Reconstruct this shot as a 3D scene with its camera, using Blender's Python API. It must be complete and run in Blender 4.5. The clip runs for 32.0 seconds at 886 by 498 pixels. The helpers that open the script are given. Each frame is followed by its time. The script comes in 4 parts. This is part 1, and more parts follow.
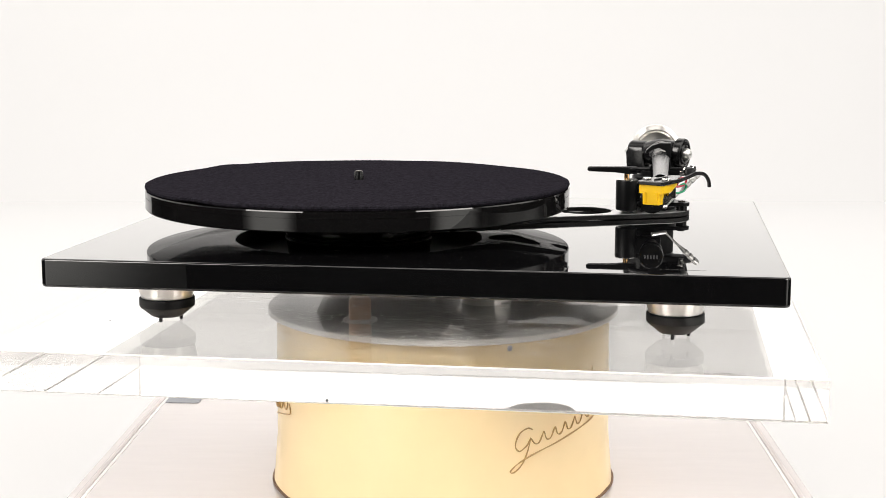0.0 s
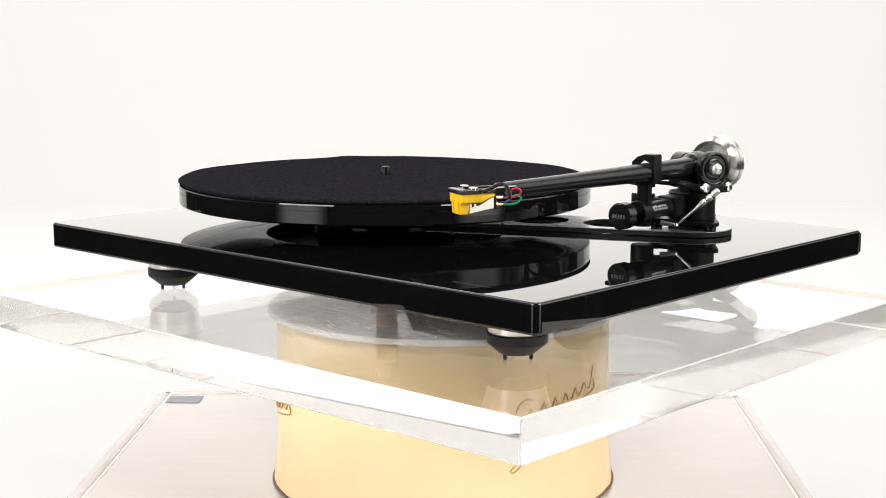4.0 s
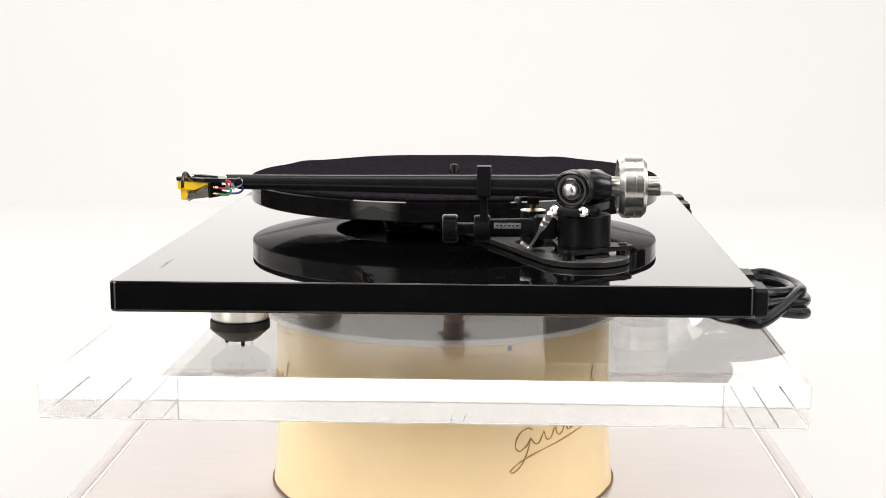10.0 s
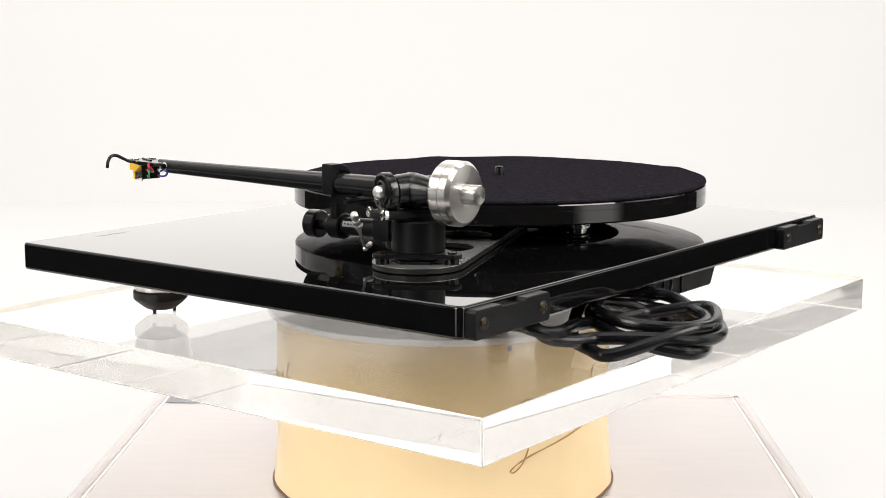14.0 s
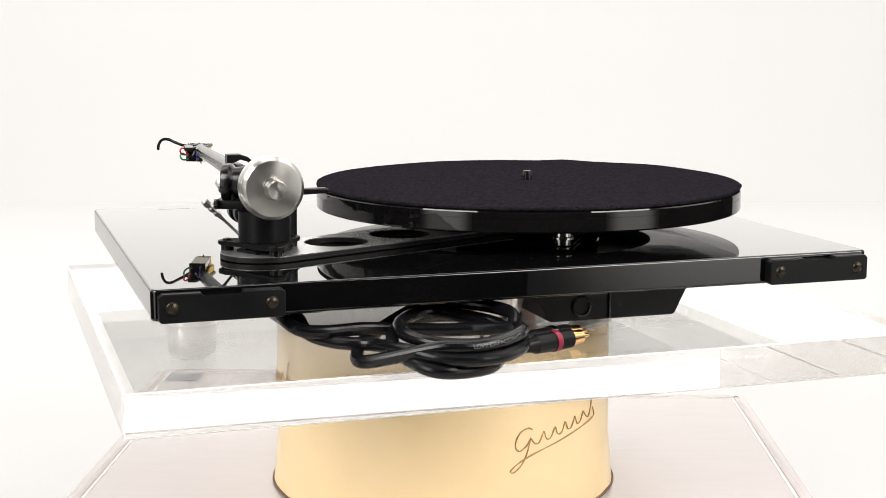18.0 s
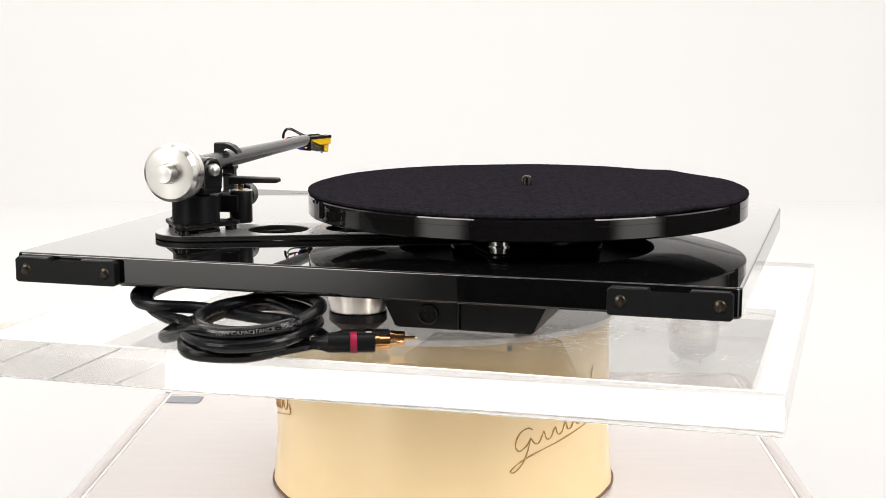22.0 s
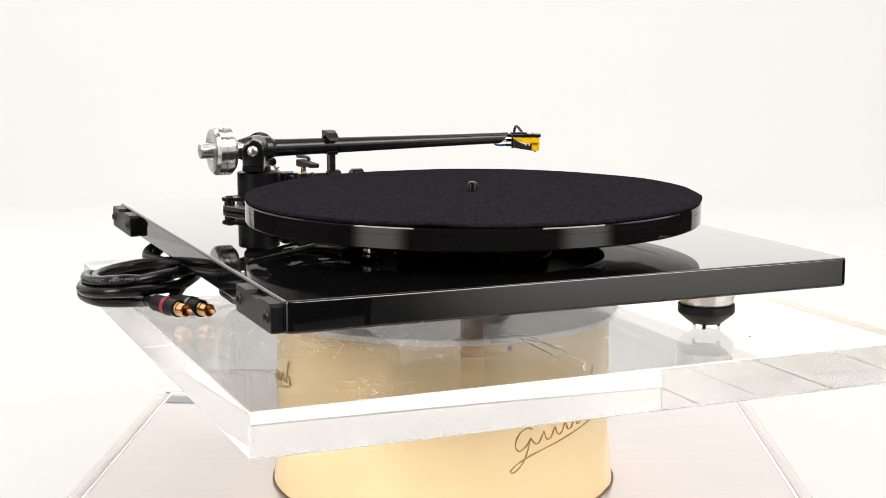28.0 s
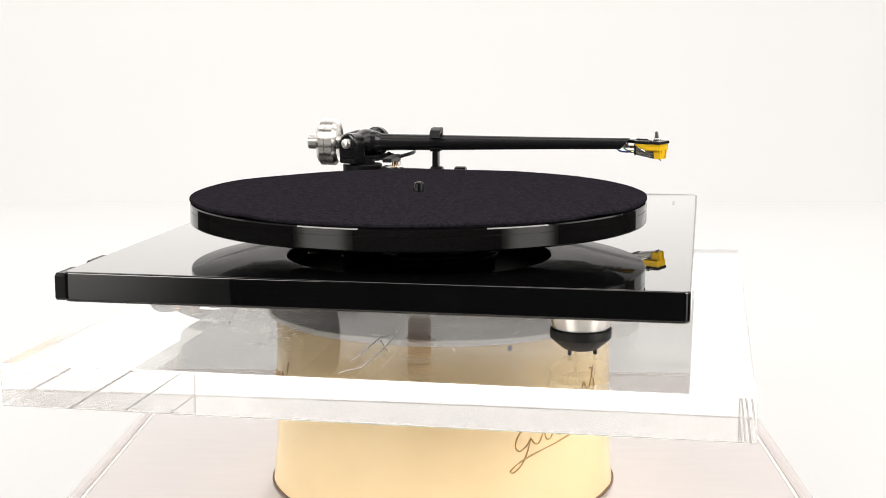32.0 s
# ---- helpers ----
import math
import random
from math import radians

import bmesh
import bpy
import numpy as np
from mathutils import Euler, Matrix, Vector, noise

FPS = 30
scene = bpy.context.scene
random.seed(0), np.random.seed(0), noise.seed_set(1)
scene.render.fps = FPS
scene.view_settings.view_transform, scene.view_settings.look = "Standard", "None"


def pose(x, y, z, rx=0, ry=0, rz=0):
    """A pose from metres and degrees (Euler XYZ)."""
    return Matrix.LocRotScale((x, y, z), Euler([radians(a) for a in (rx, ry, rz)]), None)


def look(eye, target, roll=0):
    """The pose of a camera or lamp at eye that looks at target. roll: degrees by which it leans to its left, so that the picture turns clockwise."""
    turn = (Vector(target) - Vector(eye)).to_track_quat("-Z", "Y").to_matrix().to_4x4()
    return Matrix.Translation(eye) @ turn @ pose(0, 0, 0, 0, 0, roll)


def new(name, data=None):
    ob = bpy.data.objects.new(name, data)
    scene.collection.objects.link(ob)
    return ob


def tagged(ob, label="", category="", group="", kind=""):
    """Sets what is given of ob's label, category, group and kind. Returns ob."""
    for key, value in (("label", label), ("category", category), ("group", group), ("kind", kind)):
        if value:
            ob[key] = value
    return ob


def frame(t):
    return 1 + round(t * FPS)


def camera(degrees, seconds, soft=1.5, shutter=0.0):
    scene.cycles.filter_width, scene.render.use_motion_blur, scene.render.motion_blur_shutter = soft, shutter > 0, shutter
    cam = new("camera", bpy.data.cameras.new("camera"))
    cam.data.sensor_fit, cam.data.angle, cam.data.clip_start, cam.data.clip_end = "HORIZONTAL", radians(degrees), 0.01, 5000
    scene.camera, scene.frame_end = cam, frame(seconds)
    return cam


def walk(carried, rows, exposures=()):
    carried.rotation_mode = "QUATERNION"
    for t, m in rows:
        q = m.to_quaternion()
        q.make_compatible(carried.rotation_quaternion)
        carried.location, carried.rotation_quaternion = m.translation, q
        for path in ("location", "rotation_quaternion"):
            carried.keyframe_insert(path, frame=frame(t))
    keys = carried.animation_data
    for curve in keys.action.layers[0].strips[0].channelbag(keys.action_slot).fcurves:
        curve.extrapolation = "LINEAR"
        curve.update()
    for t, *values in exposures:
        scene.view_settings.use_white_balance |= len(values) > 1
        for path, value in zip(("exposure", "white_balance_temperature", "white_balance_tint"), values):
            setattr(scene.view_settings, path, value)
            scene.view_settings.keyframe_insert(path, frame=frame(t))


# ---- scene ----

# ---------------------------------------------------------------- camera
cam = camera(34.12, 32.0, soft=0.8)
EYE = pose(0, -1.0062, 0.1938, 90 - 8.984, 0, 0)
walk(cam, [(0, EYE), (32, EYE)], exposures=[(0, 0.0), (32, 0.0)])

# turn of the display, degrees at each even second
TURN = (-8.69, -25.60, -42.49, -59.26, -76.07, -93.07, -110.16, -127.30, -144.51,
        -161.82, -179.12, -196.29, -213.33, -230.16, -246.89, -263.60, -280.28)
TURNING = []

# ---------------------------------------------------------------- world and lights
# light runs far along inside the clear slab
scene.cycles.max_bounces, scene.cycles.glossy_bounces, scene.cycles.transmission_bounces = 20, 14, 14
world = bpy.data.worlds.new("studio_world")
scene.world = world
world.use_nodes = True
world.node_tree.nodes["Background"].inputs[0].default_value = (1.0, 0.97, 0.94, 1)
world.node_tree.nodes["Background"].inputs[1].default_value = 0.06


def area_lamp(name, eye, target, sx, sy, power, colour, spread=180):
    data = bpy.data.lights.new(name, "AREA")
    data.shape, data.size, data.size_y, data.energy, data.color = "RECTANGLE", sx, sy, power, colour
    data.spread = radians(spread)
    lamp = new(name, data)
    lamp.matrix_world = look(eye, target)
    return lamp


# key and top lights on either side of the camera, one overhead, one added rear panel above the view
WARM = (1.0, 0.955, 0.908)
for side, y in ((-1.60, -1.48), (1.62, -1.24)):
    area_lamp("top_light", (side, 0.75, 2.5), (0, 0, 0), 1.3, 1.3, 17, WARM)
    area_lamp("key_light", (side * 1.05, y, 1.45), (0, 0, 0), 1.2, 1.6, 66, WARM)
area_lamp("overhead_softbox", (0, -0.2, 2.5), (0, -0.1, 0), 1.5, 1.2, 14, WARM)
# unseen panel before the backdrop, added to brighten reflections in the plinth's top
area_lamp("added_rear_panel", (0, 1.715, 1.035), (0, -1, 1.035), 2.36, 1.6, 10.0, (1.0, 0.964, 0.925))


# ---------------------------------------------------------------- materials
def material(name, colour, rough=0.5, metal=0.0, vary=0.12, grain=400.0, bump=0.0, coat=0.0, stretch=(1, 1, 1), rough_vary=0.08, specular=0.5, ior=1.5, spread=0.4):
    m = bpy.data.materials.new(name)
    m.use_nodes = True
    n, links = m.node_tree.nodes, m.node_tree.links
    b = n["Principled BSDF"]
    b.inputs["Metallic"].default_value = metal
    b.inputs["IOR"].default_value = ior
    b.inputs["Specular IOR Level"].default_value = specular
    b.inputs["Coat Weight"].default_value = coat
    b.inputs["Coat Roughness"].default_value = 0.03
    co = n.new("ShaderNodeTexCoord")
    mp = n.new("ShaderNodeMapping")
    mp.inputs["Scale"].default_value = stretch
    links.new(co.outputs["Object"], mp.inputs["Vector"])
    fine, broad = n.new("ShaderNodeTexNoise"), n.new("ShaderNodeTexNoise")
    fine.inputs["Scale"].default_value, broad.inputs["Scale"].default_value = grain, grain / 23
    fine.inputs["Detail"].default_value, broad.inputs["Detail"].default_value = 4, 5
    for t in (fine, broad):
        links.new(mp.outputs["Vector"], t.inputs["Vector"])
    both = n.new("ShaderNodeMath")
    both.operation = "ADD"
    links.new(fine.outputs["Fac"], both.inputs[0])
    links.new(broad.outputs["Fac"], both.inputs[1])
    ramp = n.new("ShaderNodeMapRange")
    ramp.inputs["From Min"].default_value, ramp.inputs["From Max"].default_value = 1 - spread, 1 + spread
    links.new(both.outputs[0], ramp.inputs["Value"])
    mix = n.new("ShaderNodeMix")
    mix.data_type = "RGBA"
    mix.inputs["A"].default_value = (*[c * (1 - vary) for c in colour], 1)
    mix.inputs["B"].default_value = (*[min(1, c * (1 + vary)) for c in colour], 1)
    links.new(ramp.outputs["Result"], mix.inputs["Factor"])
    links.new(mix.outputs["Result"], b.inputs["Base Color"])
    rr = n.new("ShaderNodeMapRange")
    rr.inputs["To Min"].default_value = max(0.01, rough * (1 - rough_vary * 3))
    rr.inputs["To Max"].default_value = min(1, rough * (1 + rough_vary * 3))
    links.new(broad.outputs["Fac"], rr.inputs["Value"])
    links.new(rr.outputs["Result"], b.inputs["Roughness"])
    if bump:
        bp = n.new("ShaderNodeBump")
        bp.inputs["Distance"].default_value = bump
        bp.inputs["Strength"].default_value = 0.6
        links.new(both.outputs[0], bp.inputs["Height"])
        links.new(bp.outputs["Normal"], b.inputs["Normal"])
    return m


LACQUER = material("black_piano_lacquer", (0.0034, 0.0034, 0.0037), 0.012, vary=0.3, grain=60, ior=1.6)
GLOSS = material("black_gloss_platter", (0.0056, 0.0054, 0.0055), 0.02, vary=0.3, grain=200)
PLASTIC = material("black_moulded_plastic", (0.0056, 0.0057, 0.0064), 0.38, vary=0.25, grain=900, bump=0.00008, specular=0.2)
SATIN = material("black_satin_anodised", (0.006, 0.006, 0.0065), 0.2, vary=0.25, grain=700)
ARM = material("black_painted_arm", (0.009, 0.009, 0.010), 0.24, vary=0.2, grain=300, specular=0.38)
RUBBER = material("black_rubber", (0.0055, 0.0052, 0.0052), 0.5, vary=0.3, grain=900, bump=0.0001)
CABLE = material("black_cable_jacket", (0.0040, 0.0044, 0.0056), 0.24, vary=0.3, grain=600, bump=0.00003, specular=0.32)
FELT = material("charcoal_felt", (0.0170, 0.0155, 0.0200), 0.95, vary=0.46, grain=1100, bump=0.0007, specular=0.0, spread=0.24)
for _t in FELT.node_tree.nodes:
    if _t.type == "TEX_NOISE" and _t.inputs["Scale"].default_value < 100:
        _t.inputs["Scale"].default_value = 420
STEEL = material("turned_steel", (0.66, 0.64, 0.61), 0.2, 1.0, vary=0.1, grain=250, stretch=(1, 1, 14))
CHROME = material("polished_chrome", (0.82, 0.81, 0.79), 0.14, 1.0, vary=0.05, grain=200)
TURNED = material("lathe_turned_steel", (0.76, 0.74, 0.71), 0.28, 1.0, vary=0.06, grain=120, rough_vary=0.02)
_t = TURNED.node_tree.nodes.new("ShaderNodeTangent")
_t.direction_type, _t.axis = "RADIAL", "Z"
TURNED.node_tree.links.new(_t.outputs["Tangent"], TURNED.node_tree.nodes["Principled BSDF"].inputs["Tangent"])
TURNED.node_tree.nodes["Principled BSDF"].inputs["Anisotropic"].default_value = 0.85
TURNED.node_tree.nodes["Principled BSDF"].inputs["Anisotropic Rotation"].default_value = 0.25
BRUSHED = material("brushed_aluminium", (0.80, 0.785, 0.77), 0.27, 1.0, vary=0.12, grain=500, stretch=(1, 9, 1))
GREYPLATE = material("satin_grey_laminate", (0.42, 0.42, 0.42), 0.28, 0.75, vary=0.12, grain=500)
PALESTEEL = material("pale_satin_steel", (0.86, 0.85, 0.83), 0.36, 1.0, vary=0.1, grain=400)
HUBMETAL = material("dark_turned_metal", (0.22, 0.205, 0.175), 0.16, 1.0, vary=0.12, grain=300)
BRASS = material("brass_thread", (0.80, 0.50, 0.33), 0.3, 1.0, vary=0.25, grain=600)
GOLD = material("gold_plating", (0.86, 0.53, 0.25), 0.2, 1.0, vary=0.1, grain=400)
DARKSCREW = material("blackened_steel_screw", (0.045, 0.038, 0.028), 0.35, 1.0, vary=0.3, grain=900)
YELLOW = material("yellow_plastic", (1.0, 0.59, 0.004), 0.35, vary=0.06, grain=500)
SHELL = material("grey_cartridge_shell", (0.66, 0.63, 0.57), 0.2, 1.0, vary=0.1, grain=500)
WHITE = material("white_print", (0.75, 0.75, 0.74), 0.5, vary=0.08, grain=900)
GREYPRINT = material("grey_print", (0.15, 0.15, 0.155), 0.5, vary=0.2, grain=900)
LACQUERPRINT = material("grey_print_under_lacquer", (0.05, 0.05, 0.05), 0.03, vary=0.2, grain=900)
RED = material("red_insulation", (0.55, 0.02, 0.05), 0.4, vary=0.1)
MAGENTA = material("crimson_plug_band", (0.30, 0.006, 0.042), 0.4, vary=0.15)
GREEN = material("green_insulation", (0.01, 0.3, 0.14), 0.4, vary=0.1)
BLUE = material("blue_insulation", (0.012, 0.03, 0.35), 0.4, vary=0.1)
CREAM = material("cream_enamel", (0.95, 0.745, 0.435), 0.24, vary=0.03, grain=40)
RUST = material("chipped_rim_rust", (0.20, 0.125, 0.08), 0.8, vary=0.5, grain=500, bump=0.0004)
LOGOGOLD = material("old_gold_print", (0.46, 0.29, 0.105), 0.4, 0.1, vary=0.35, grain=500)
ZINC = material("scuffed_pale_plate", (0.88, 0.87, 0.85), 0.3, 0.0, vary=0.06, grain=160)
BASE = material("milky_acrylic_base", (0.56, 0.515, 0.508), 0.12, vary=0.03, grain=25, stretch=(1, 6, 1))
EDGEGREY = material("grey_edge_tone", (0.66, 0.61, 0.605), 0.6, vary=0.06, grain=60)
GREYPAD = material("grey_adhesive_pad", (0.3, 0.31, 0.34), 0.6, vary=0.15, grain=400)
PAINT = material("white_studio_paint", (0.9, 0.885, 0.87), 0.7, vary=0.02, grain=20)
GREYWALL = material("grey_studio_wall", (0.52, 0.54, 0.57), 0.9, vary=0.3, grain=12, spread=0.25)
PALEWALL = material("white_studio_wall", (0.85, 0.85, 0.83), 0.9, vary=0.1, grain=12, spread=0.25)
DARKWALL = material("dark_studio_curtain", (0.012, 0.012, 0.012), 0.9, vary=0.3, grain=30)
# the backdrop's even brightness is put in as emission over a dark base
BACKDROP = material("glowing_white_backdrop", (0.25, 0.245, 0.24), 0.8, vary=0.02, grain=3)
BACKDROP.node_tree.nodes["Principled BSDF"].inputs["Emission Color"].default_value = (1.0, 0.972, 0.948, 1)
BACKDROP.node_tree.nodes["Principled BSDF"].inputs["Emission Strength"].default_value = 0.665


# the shooting table's white top; emission added to level it with the backdrop
TABLETOP = material("glowing_white_tabletop", (0.25, 0.245, 0.24), 0.7, vary=0.02, grain=3)
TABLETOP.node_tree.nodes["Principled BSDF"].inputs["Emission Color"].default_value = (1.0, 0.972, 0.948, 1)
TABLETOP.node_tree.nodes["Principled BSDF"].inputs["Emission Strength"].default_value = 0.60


def glass(name, tint, rough):
    m = bpy.data.materials.new(name)
    m.use_nodes = True
    n, links = m.node_tree.nodes, m.node_tree.links
    b = n["Principled BSDF"]
    b.inputs["Base Color"].default_value = tint
    b.inputs["Transmission Weight"].default_value = 1.0
    b.inputs["IOR"].default_value = 1.49
    t = n.new("ShaderNodeTexNoise")
    t.inputs["Scale"].default_value = 60
    co = n.new("ShaderNodeTexCoord")
    links.new(co.outputs["Object"], t.inputs["Vector"])
    r = n.new("ShaderNodeMapRange")
    r.inputs["To Min"].default_value, r.inputs["To Max"].default_value = rough * 0.5, rough * 1.5
    links.new(t.outputs["Fac"], r.inputs["Value"])
    links.new(r.outputs["Result"], b.inputs["Roughness"])
    return m


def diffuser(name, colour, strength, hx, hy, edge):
    """Softbox cloth: emission painted even in the middle, falling off towards its rim."""
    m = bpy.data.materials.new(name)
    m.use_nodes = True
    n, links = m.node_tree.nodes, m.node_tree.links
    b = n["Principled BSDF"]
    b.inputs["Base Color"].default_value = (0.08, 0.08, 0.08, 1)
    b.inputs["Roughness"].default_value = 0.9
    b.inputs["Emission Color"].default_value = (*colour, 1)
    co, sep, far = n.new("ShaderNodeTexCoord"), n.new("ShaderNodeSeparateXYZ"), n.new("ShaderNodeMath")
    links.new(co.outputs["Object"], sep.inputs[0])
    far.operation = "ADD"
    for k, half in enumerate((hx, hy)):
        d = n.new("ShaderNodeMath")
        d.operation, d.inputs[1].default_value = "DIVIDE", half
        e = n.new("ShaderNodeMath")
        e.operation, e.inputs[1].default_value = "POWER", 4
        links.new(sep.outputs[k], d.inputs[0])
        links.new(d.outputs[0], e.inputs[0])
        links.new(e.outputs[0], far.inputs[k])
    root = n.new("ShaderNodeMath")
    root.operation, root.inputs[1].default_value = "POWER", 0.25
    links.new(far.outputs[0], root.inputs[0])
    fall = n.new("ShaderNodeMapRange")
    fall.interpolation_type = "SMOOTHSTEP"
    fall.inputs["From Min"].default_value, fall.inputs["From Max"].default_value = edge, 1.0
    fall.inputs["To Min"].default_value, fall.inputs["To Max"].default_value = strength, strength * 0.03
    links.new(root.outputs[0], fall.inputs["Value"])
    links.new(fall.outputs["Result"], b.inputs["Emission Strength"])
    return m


SCRATCH = material("white_scratch", (0.92, 0.91, 0.90), 0.7, vary=0.05, grain=900, specular=0.2)
_t = SCRATCH.node_tree
_thin, _half = _t.nodes.new("ShaderNodeBsdfTranslucent"), _t.nodes.new("ShaderNodeMixShader")
_thin.inputs[0].default_value = (0.92, 0.91, 0.90, 1)
_half.inputs[0].default_value = 0.55
_t.links.new(_t.nodes["Principled BSDF"].outputs[0], _half.inputs[1])
_t.links.new(_thin.outputs[0], _half.inputs[2])
_t.links.new(_half.outputs[0], _t.nodes["Material Output"].inputs["Surface"])
ACRYLIC = glass("clear_acrylic", (0.95, 0.945, 0.93, 1), 0.012)
SAWN = glass("hazy_polished_acrylic_edge", (1.0, 0.99, 0.975, 1), 0.03)
SAWN.node_tree.nodes["Principled BSDF"].inputs["Transmission Weight"].default_value = 0.78
FROST = glass("frosted_acrylic_chamfer", (0.97, 0.965, 0.95, 1), 0.5)
FROST.node_tree.nodes["Principled BSDF"].inputs["Transmission Weight"].default_value = 0.35


# ---------------------------------------------------------------- mesh helpers
def link_mesh(name, bm, mat, smooth=True):
    mesh = bpy.data.meshes.new(name)
    bmesh.ops.recalc_face_normals(bm, faces=bm.faces)
    bm.to_mesh(mesh)
    bm.free()
    mesh.materials.append(mat)
    if smooth:
        mesh.polygons.foreach_set("use_smooth", [True] * len(mesh.polygons))
        mesh.set_sharp_from_angle(angle=radians(20))
    return new(name, mesh)


def part(name, bm, mat, parent, label="", smooth=True):
    ob = link_mesh(name, bm, mat, smooth)
    ob.parent = parent
    if label:
        ob["label"] = label
    return ob


def lathe(profile, at=(0, 0, 0), seg=48, turn=None, close=True):
    """A body of revolution about z from (radius, z) pairs."""
    bm = bmesh.new()
    rings = []
    for r, z in profile:
        if r <= 1e-6:
            rings.append([bm.verts.new((0, 0, z))])
        else:
            rings.append([bm.verts.new((r * math.cos(2 * math.pi * i / seg), r * math.sin(2 * math.pi * i / seg), z)) for i in range(seg)])
    for a, b in zip(rings, rings[1:]):
        for i in range(seg):
            j = (i + 1) % seg
            if len(a) == 1 and len(b) == 1:
                continue
            if len(a) == 1:
                bm.faces.new((a[0], b[i], b[j]))
            elif len(b) == 1:
                bm.faces.new((a[i], a[j], b[0]))
            else:
                bm.faces.new((a[i], a[j], b[j], b[i]))
    if close:
        for ring in (rings[0], rings[-1]):
            if len(ring) > 1:
                bm.faces.new(ring)
    m = Matrix.Translation(at)
    if turn is not None:
        m = m @ turn
    bm.transform(m)
    return bm


def axis_turn(direction):
    return Vector(direction).to_track_quat("Z", "Y").to_matrix().to_4x4()


def box(sx, sy, sz, at=(0, 0, 0), bevel=0.001, seg=3, turn=None):
    bm = bmesh.new()
    bmesh.ops.create_cube(bm, size=1)
    bm.transform(Matrix.Diagonal((sx, sy, sz, 1)))
    if bevel:
        bmesh.ops.bevel(bm, geom=bm.edges[:], offset=bevel, segments=seg, profile=0.5, affect="EDGES")
    m = Matrix.Translation(at)
    if turn is not None:
        m = m @ turn
    bm.transform(m)
    return bm


def prism(points, z0, z1, bevel=0.0, at=None):
    """An outline extruded from z0 to z1."""
    bm = bmesh.new()
    low = [bm.verts.new((x, y, z0)) for x, y in points]
    high = [bm.verts.new((x, y, z1)) for x, y in points]
    n = len(points)
    bm.faces.new(low[::-1])
    bm.faces.new(high)
    for i in range(n):
        bm.faces.new((low[i], low[(i + 1) % n], high[(i + 1) % n], high[i]))
    if bevel:
        edges = [e for e in bm.edges if abs(e.verts[0].co.z - e.verts[1].co.z) < 1e-7]
        bmesh.ops.bevel(bm, geom=edges, offset=bevel, segments=2, profile=0.5, affect="EDGES")
    if at is not None:
        bm.transform(at)
    return bm


def spline(points, steps=8, closed=False):
    pts = [Vector(p) for p in points]
    n, out = len(pts), []
    for i in range(n if closed else n - 1):
        if closed:
            a, b, c, d = pts[i - 1], pts[i], pts[(i + 1) % n], pts[(i + 2) % n]
        else:
            a, b, c, d = pts[max(i - 1, 0)], pts[i], pts[i + 1], pts[min(i + 2, n - 1)]
        for k in range(steps):
            t = k / steps
            out.append(0.5 * (2 * b + (c - a) * t + (2 * a - 5 * b + 4 * c - d) * t * t + (3 * b - a - 3 * c + d) * t ** 3))
    if not closed:
        out.append(pts[-1])
    return out


def tube(points, radius, seg=12, closed=False, flat=1.0):
    """A round bar along points; radius is one number or one a point."""
    pts = [Vector(p) for p in points]
    n = len(pts)
    rad = radius if isinstance(radius, (list, tuple)) else [radius] * n
    bm = bmesh.new()
    rings = []
    up = None
    for i in range(n):
        if closed:
            d = (pts[(i + 1) % n] - pts[i - 1]).normalized()
        else:
            d = (pts[min(i + 1, n - 1)] - pts[max(i - 1, 0)]).normalized()
        if up is None:
            up = Vector((0, 0, 1)) if abs(d.z) < 0.9 else Vector((1, 0, 0))
        up = (up - d * up.dot(d)).normalized()
        side = d.cross(up)
        rings.append([bm.verts.new(pts[i] + rad[i] * (math.cos(2 * math.pi * k / seg) * side + flat * math.sin(2 * math.pi * k / seg) * up)) for k in range(seg)])
    for i in range(n if closed else n - 1):
        a, b = rings[i], rings[(i + 1) % n]
        for k in range(seg):
            j = (k + 1) % seg
            bm.faces.new((a[k], a[j], b[j], b[k]))
    if not closed:
        bm.faces.new(rings[0][::-1])
        bm.faces.new(rings[-1])
    return bm


def merge(*meshes):
    out = bmesh.new()
    for bm in meshes:
        tmp = bpy.data.meshes.new("tmp")
        bm.to_mesh(tmp)
        bm.free()
        out.from_mesh(tmp)
        bpy.data.meshes.remove(tmp)
    return out


def arc(cx, cy, r, a0, a1, n):
    return [(cx + r * math.cos(radians(a0 + (a1 - a0) * i / n)), cy + r * math.sin(radians(a0 + (a1 - a0) * i / n))) for i in range(n + 1)]


def rounded_rect(x0, x1, y0, y1, r, n=6):
    return (arc(x1 - r, y0 + r, r, -90, 0, n) + arc(x1 - r, y1 - r, r, 0, 90, n)
            + arc(x0 + r, y1 - r, r, 90, 180, n) + arc(x0 + r, y0 + r, r, 180, 270, n))


